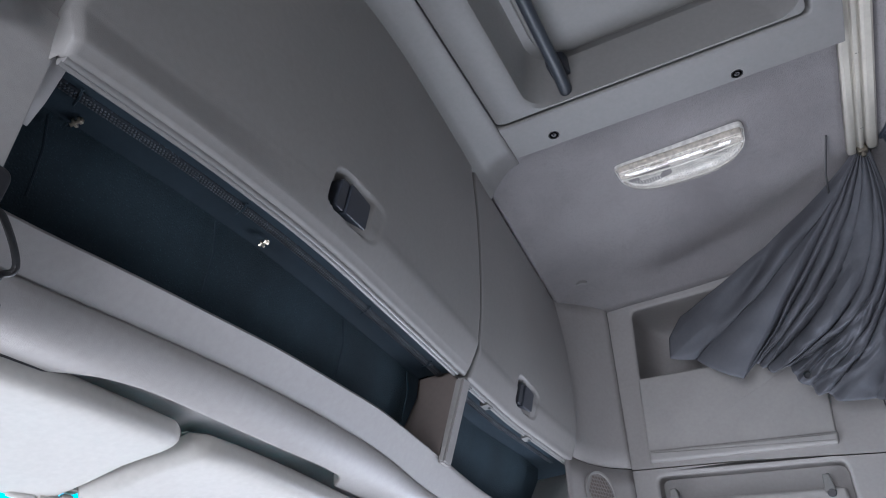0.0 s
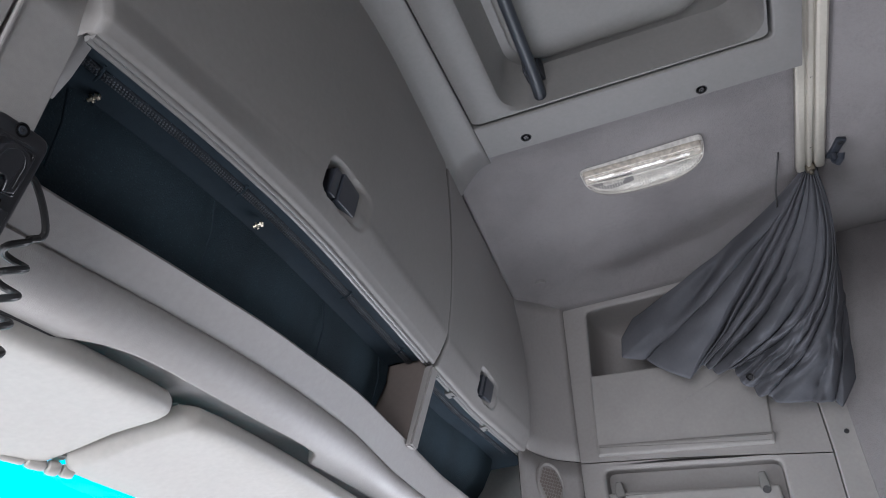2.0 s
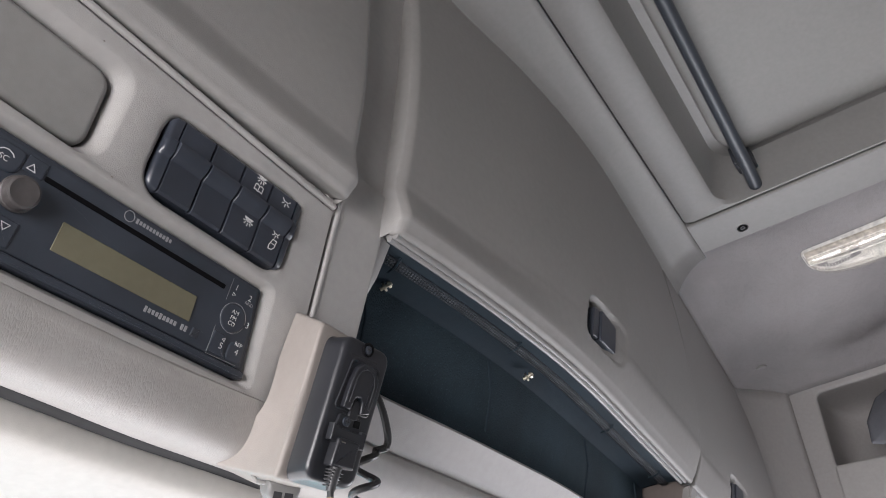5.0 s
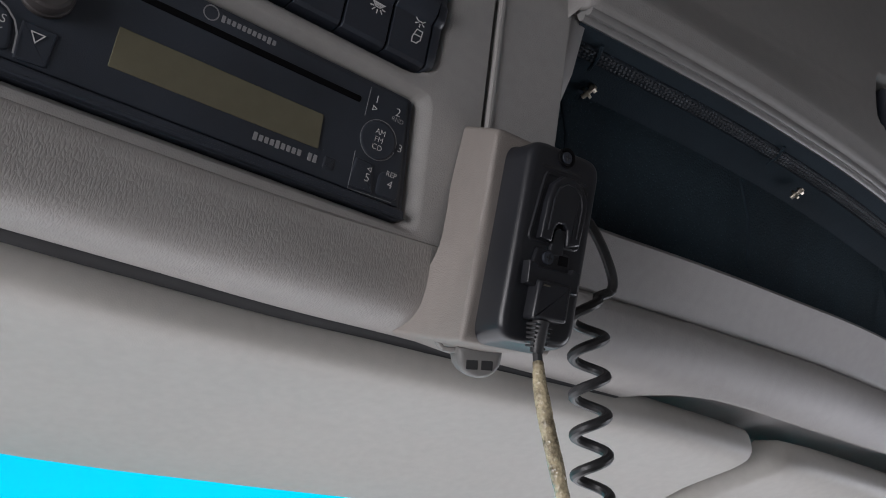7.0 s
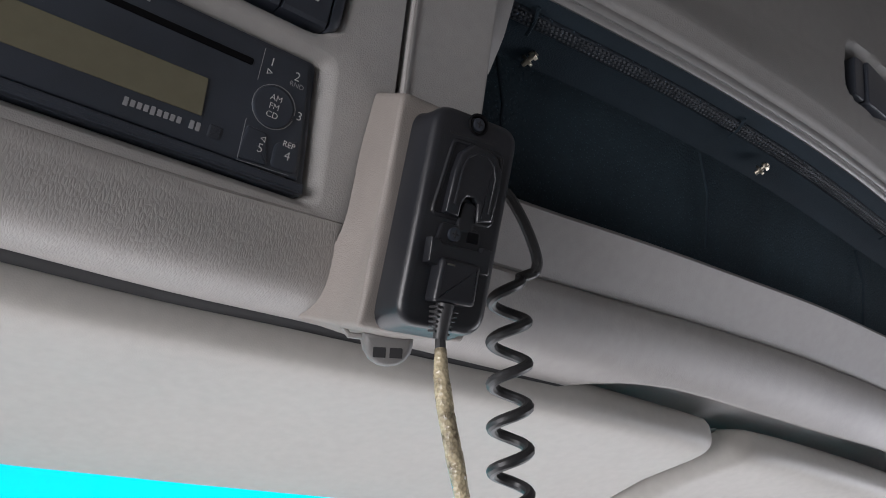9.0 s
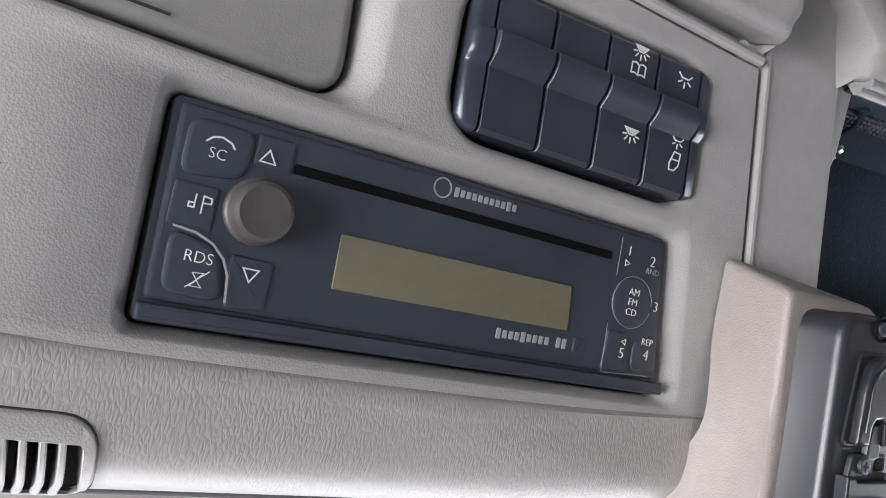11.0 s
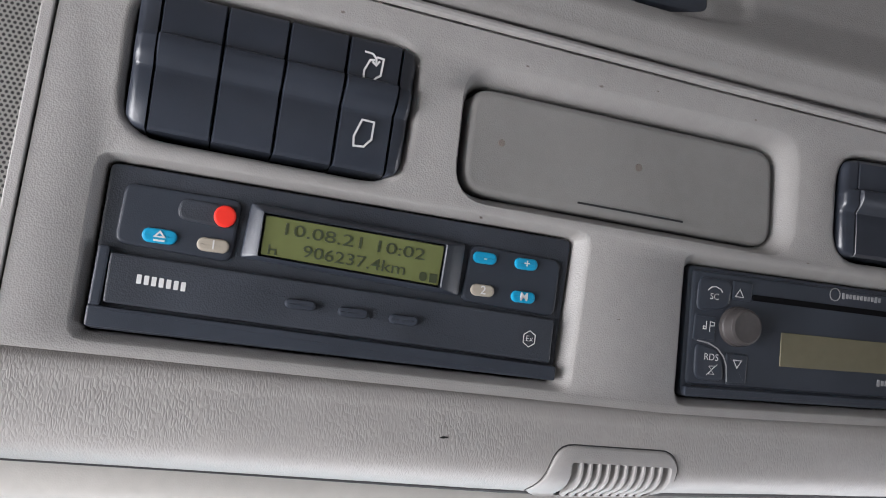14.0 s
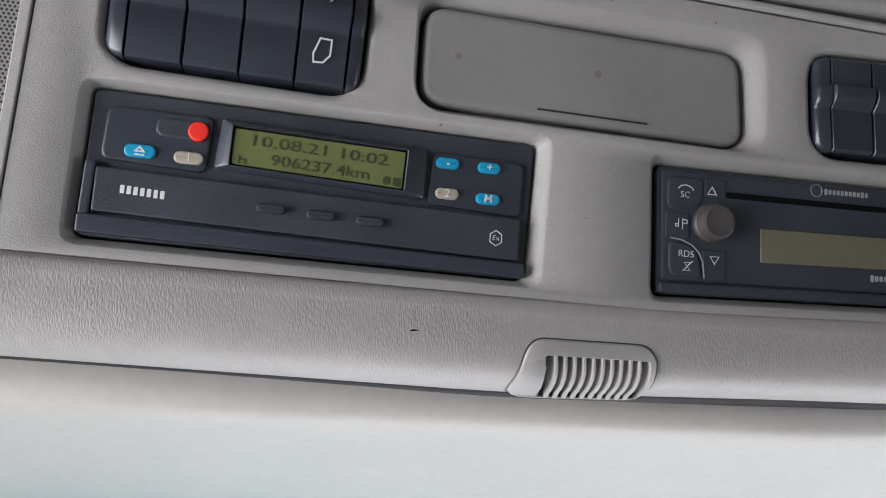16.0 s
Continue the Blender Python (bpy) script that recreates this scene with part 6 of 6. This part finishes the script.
tagged(part("visor_seal", bm, DARKGAP, smooth=60), "black rubber seal strip between trim and visor", "seal", kind="structure")

# ---- passenger side wall ----
wall = thing("side_panel", "grey moulded side wall panel with storage pocket", "wall panel", WALL, kind="structure")


def wp(y, z):
    """Side wall place from y and z."""
    return (-y, (z - 2.08) / 0.9935)


POC = ccw(quad_loop([wp(-0.171, 1.905), wp(-0.545, 1.885), wp(-0.545, 2.050), wp(-0.186, 2.051)], 0.014))
TRAY = ccw(quad_loop([wp(-0.156, 1.560), wp(-0.474, 1.545), wp(-0.480, 1.687), wp(-0.160, 1.7215)], 0.016))
UP = [wp(-0.1385, 2.085), wp(-0.1165, 1.7425), wp(-0.300, 1.722), wp(-0.5685, 1.6835), wp(-0.5685, 2.09)]
LOW = [wp(-0.116, 1.7405), wp(-0.108, 1.50), wp(-0.562, 1.50), wp(-0.5685, 1.6815), wp(-0.300, 1.720)]
bm = bmesh.new()
holed(bm, UP, [POC], 0.0, 0.006, 0.0065, 4, 0.012)
part("upper_panel", bm, GREY, wall, smooth=50)
bm = bmesh.new()
holed(bm, LOW, [TRAY], 0.0, 0.008, 0.05, 4, 0.012)
part("lower_panel", bm, GREY, wall, smooth=50)
bm = bmesh.new()
pcx, pcy = sum(p[0] for p in POC) / len(POC), sum(p[1] for p in POC) / len(POC)
rings(bm, [[(pcx + (x - pcx) * f, pcy + (y - pcy) * f - dn, z) for x, y in POC] for f, dn, z in ((1.0, 0.0, -0.006), (0.985, 0.001, -0.05), (0.96, 0.002, -0.09), (0.91, 0.004, -0.118), (0.80, 0.006, -0.134), (0.6, 0.006, -0.141), (0.3, 0.006, -0.143))], True, False, True)
part("pocket_bowl", bm, GREY, wall, "rounded inside of the storage pocket", smooth=70)
bm = bmesh.new()
slab(bm, [wp(-0.10, 1.5), wp(-0.60, 1.5), wp(-0.60, 1.74), wp(-0.10, 1.74)], -0.06, -0.049, 0.001)
part("tray_back", bm, GREY, wall)
bm = bmesh.new()
slab(bm, quad_loop([wp(-0.154, 1.749), wp(-0.478, 1.7165), wp(-0.50, 1.888), wp(-0.1685, 1.908)], 0.006), -0.010, 0.008, 0.004, 3)
part("pocket_cover", bm, FASCIA, wall, "pale grey raised pocket cover")
bm = bmesh.new()
slab(bm, quad_loop([wp(-0.154, 1.747), wp(-0.4785, 1.7145), wp(-0.483, 1.735), wp(-0.157, 1.769)], 0.005), 0.0, 0.0125, 0.005, 3)
part("cover_lip", bm, FASCIA, wall)
bm = bmesh.new()
slab(bm, quad_loop([wp(-0.160, 1.565), wp(-0.470, 1.548), wp(-0.466, 1.646), wp(-0.158, 1.679)], 0.006), -0.05, -0.006, 0.005, 3)
part("tray_front", bm, FASCIA, wall)
for y, z in ((-0.181, 1.687), (-0.441, 1.6625)):
    bm = bmesh.new()
    a, b = wp(y, z)
    slab(bm, quad_loop([(a - 0.010, b - 0.022), (a + 0.010, b - 0.022), (a + 0.006, b + 0.010), (a - 0.006, b + 0.010)], 0.003), -0.03, -0.004, 0.003)
    part("tray_post", bm, LID, wall)
for y, z in ((-0.183, 1.660), (-0.442, 1.640)):
    a, b = wp(y, z)
    bm = bmesh.new()
    slab(bm, disc_loop(a, b, 0.0075, 18), -0.008, -0.004, 0.001)
    part("tray_plug", bm, STEEL, wall)
bm = bmesh.new()
slab(bm, [wp(-0.5705, 2.10), wp(-0.5705, 1.684), wp(-0.5635, 1.50), wp(-0.617, 1.50), wp(-0.629, 1.751), wp(-0.637, 2.10)], -0.03, 0.002, 0.004)
part("pillar_strip", bm, FASCIA, wall)
a, b = wp(-0.601, 1.714)
screw(wall, pose(a, b, 0.0022), 0.0045)
bm = bmesh.new()
loft(bm, [[(1.53 + 0.02 * (2.1 - z), y, z) for y in frange(-0.615, -1.95, 6)] for z in frange(2.12, 0.8, 8)])
setting("wall_cloth", bm, FABRIC, "grey speckled cloth side wall behind the pillar", "wall", 60, 0.01)

# corner panel beside the cabinet, with speaker
corner = thing("corner_panel", "grey corner panel between cabinet and side wall", "wall panel", kind="structure")


def corner_at(t, z):
    x1, y1 = 1.495 + 0.115 * (2.08 - z), -0.1385 + 0.064 * (2.085 - z)
    x0, y0 = 1.398, -0.040 - 0.012 * (z - 1.73) / 0.33
    b = 0.016 * math.sin(math.pi * t)
    return Vector((x0 + (x1 - x0) * t + b * 0.6, y0 + (y1 - y0) * t + b * 0.75, z))


bm = bmesh.new()
loft(bm, [[corner_at(t, z) for t in frange(0.0, 0.985, 14)] for z in frange(2.09, 1.7445, 10)])
part("upper_corner", bm, GREY, corner, smooth=60, solid=0.004)
bm = bmesh.new()
loft(bm, [[corner_at(t, z) for t in frange(-0.16, 0.985, 14)] for z in frange(1.7425, 1.50, 8)])
part("lower_corner", bm, GREY, corner, smooth=60, solid=0.004)
# added dark sheet that paints the shade in the corner panel's joints
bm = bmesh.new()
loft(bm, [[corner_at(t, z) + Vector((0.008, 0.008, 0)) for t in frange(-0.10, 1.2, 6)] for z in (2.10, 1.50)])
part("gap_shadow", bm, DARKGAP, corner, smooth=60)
sc_ = corner_at(0.42, 1.690)
su = (corner_at(0.6, 1.69) - corner_at(0.24, 1.69)).normalized()
sw = Vector((0, 0, 1))
sn = su.cross(sw)
if sn.x > 0:
    sn = -sn
SPK = Matrix((su, sw, sn)).transposed().to_4x4()
SPK.translation = sc_ + sn * 0.010
spk = thing("speaker", "round beige speaker grille with honeycomb holes", "speaker", SPK)
bm = bmesh.new()
rings(bm, [[(x, y, z) for x, y in disc_loop(0, 0, r, 36)] for r, z in ((0.042, -0.004), (0.042, 0.0015), (0.040, 0.003), (0.037, 0.002), (0.036, 0.0))], True, False, True)
part("grille_disc", bm, GREY, spk)
for i in range(-5, 6):
    for j in range(-5, 6):
        x, y = (i + 0.5 * (j % 2)) * 0.0078, j * 0.00676
        if math.hypot(x, y) < 0.034:
            bm = bmesh.new()
            hx = [(x + 0.0036 * math.cos(math.pi * (k + 0.5) / 3), y + 0.0036 * math.sin(math.pi * (k + 0.5) / 3)) for k in range(6)]
            slab(bm, hx, -0.001, 0.0006, 0.0003, 1)
            part("honeycomb_cell", bm, DIVIDER, spk)

# ---- gathered curtain ----
apex_l, apex_r = Vector((1.267, -0.648, 2.112)), Vector((1.267, -0.666, 2.106))
STEPS = [0.0, 0.035, 0.08, 0.16, 0.26, 0.34, 0.46, 0.56, 0.64, 0.74, 0.82, 0.90, 0.96, 1.0]
ENDS = [(1.45, -0.283, 1.986), (1.45, -0.256, 1.948), (1.45, -0.253, 1.909), (1.45, -0.29, 1.891), (1.43, -0.365, 1.829), (1.445, -0.389, 1.855), (1.44, -0.398, 1.847), (1.425, -0.415, 1.822), (1.435, -0.437, 1.834), (1.42, -0.459, 1.782), (1.42, -0.495, 1.75), (1.425, -0.562, 1.738), (1.44, -0.597, 1.73), (1.47, -0.641, 1.788)]
MIDS = [(1.365, -0.512, 2.063), (1.36, -0.518, 2.056), (1.35, -0.525, 2.039), (1.335, -0.528, 2.01), (1.325, -0.531, 1.989), (1.33, -0.543, 1.971), (1.325, -0.565, 1.941), (1.32, -0.587, 1.911), (1.32, -0.605, 1.893), (1.325, -0.62, 1.892), (1.335, -0.635, 1.906), (1.345, -0.648, 1.928), (1.36, -0.658, 1.948), (1.38, -0.666, 1.978)]
VALLEYS = [-0.03, 0.165, 0.295, 0.335, 0.405, 0.47, 0.565, 0.63, 0.74, 0.80, 0.90, 0.95, 1.04]


def blend(table, a):
    return Vector([float(np.interp(a, STEPS, [p[i] for p in table])) for i in range(3)])


rows = []
NS, NA = 90, 320
for i in range(NA + 1):
    a = i / NA
    mid, end, ap = blend(MIDS, a), blend(ENDS, a), apex_l.lerp(apex_r, a)
    ctl = mid * 2 - (ap + end) * 0.5
    lobe = max(0.0, 1 - a / 0.34)
    right = min(1.0, max(0.0, (a - 0.34) * 6))
    row = []
    for j in range(NS + 1):
        s = j / NS
        p = ap.lerp(ctl, s).lerp(ctl.lerp(end, s), s)
        aw = a + 0.045 * noise.noise(Vector((a * 3.5, s * 2.2, 1.7))) * s * right + 0.02 * (s - 0.5) * math.sin(9 * a)
        k = max(0, min(len(VALLEYS) - 2, sum(v <= aw for v in VALLEYS) - 1))
        wd = VALLEYS[k + 1] - VALLEYS[k]
        q = min(1.0, max(0.0, (aw - VALLEYS[k]) / wd))
        puff = math.sin(math.pi * q) ** 0.62
        lean = 0.75 + 1.3 * noise.noise(Vector((k * 2.3, s * 2.6, 5.0)))
        amp = (0.004 + 0.16 * min(wd, 0.12)) * (0.20 + 1.05 * s - 0.45 * s * s) * max(0.18, lean)
        w = amp * (2 * puff - 1) * (1 - 0.8 * lobe)
        fine = abs(math.sin(math.pi * (aw * 15 + 2.2 * noise.noise(Vector((a * 4, s * 2.4, 6.0))))))
        w += 0.0024 * (0.3 + s) * (fine ** 0.6 - 0.5) * (0.2 + 0.8 * right) * max(0.0, 0.4 + 1.5 * noise.noise(Vector((a * 7, s * 4, 3.0))))
        # the bundled lower right: pulled tight into creases across the folds
        heap = right * min(1.0, max(0.0, (s - 0.42) * 3.2))
        turn = a * 8 + s * 5 + 1.6 * noise.noise(Vector((a * 5, s * 4.5, 2.0)))
        w += 0.016 * heap * (abs(2 * (turn % 1) - 1) - 0.5) * max(0.15, 0.7 + 1.6 * noise.noise(Vector((a * 6, s * 5, 12.0))))
        turn = a * 13 - s * 7 + 2.0 * noise.noise(Vector((a * 7, s * 6, 7.0)))
        w += 0.008 * heap * (abs(2 * (turn % 1) - 1) - 0.5) * max(0.0, 0.6 + 1.6 * noise.noise(Vector((a * 8, s * 8, 22.0))))
        # the broad smooth lobe: one soft bulge, one hollow beneath it
        w += 0.030 * math.exp(-((a - 0.10) / 0.06) ** 2 - ((s - 0.53) / 0.13) ** 2)
        w -= 0.036 * math.exp(-((a - 0.075 - 0.16 * (s - 0.7)) / 0.035) ** 2 - ((s - 0.72) / 0.13) ** 2)
        w += 0.010 * math.exp(-((a - 0.19) / 0.05) ** 2 - ((s - 0.86) / 0.16) ** 2)
        w += 0.020 * noise.noise(Vector((a * 6.0, s * 4.0, 4.0))) * s
        w += 0.005 * noise.noise(Vector((a * 15.0 + s * 6, s * 9.0, 9.0))) * s
        p += Vector((-0.80, 0.30, -0.52)) * w
        p += Vector((0.0, 0.004, 0.003)) * noise.noise(Vector((a * 18, s * 9, 8.0))) * s
        row.append(p)
    rows.append(row)
bm = bmesh.new()
loft(bm, rows)
cur = thing("curtain", "gathered dark slate cloth curtain tied into the pocket", "curtain")
part("cloth", bm, CURTAIN, cur, smooth=80, solid=0.0012)
bm = bmesh.new()
rings(bm, [[(x, y, z) for x, y in disc_loop(0, 0, r, 16)] for r, z in ((0.007, 0.0), (0.0072, 0.0015), (0.005, 0.0022), (0.004, 0.0))], True, False, True)
ey = part("eyelet", bm, STEEL, cur)
ey.matrix_basis = look((1.404, -0.463, 1.797), (1.6, -0.44, 1.90)) @ pose(0, 0, 0, 180)
bm = bmesh.new()
tube(bm, [(1.262, -0.655, 2.096), (1.264, -0.655, 2.088)], 0.004, 8)
part("curtain_hook", bm, CHROME, cur)
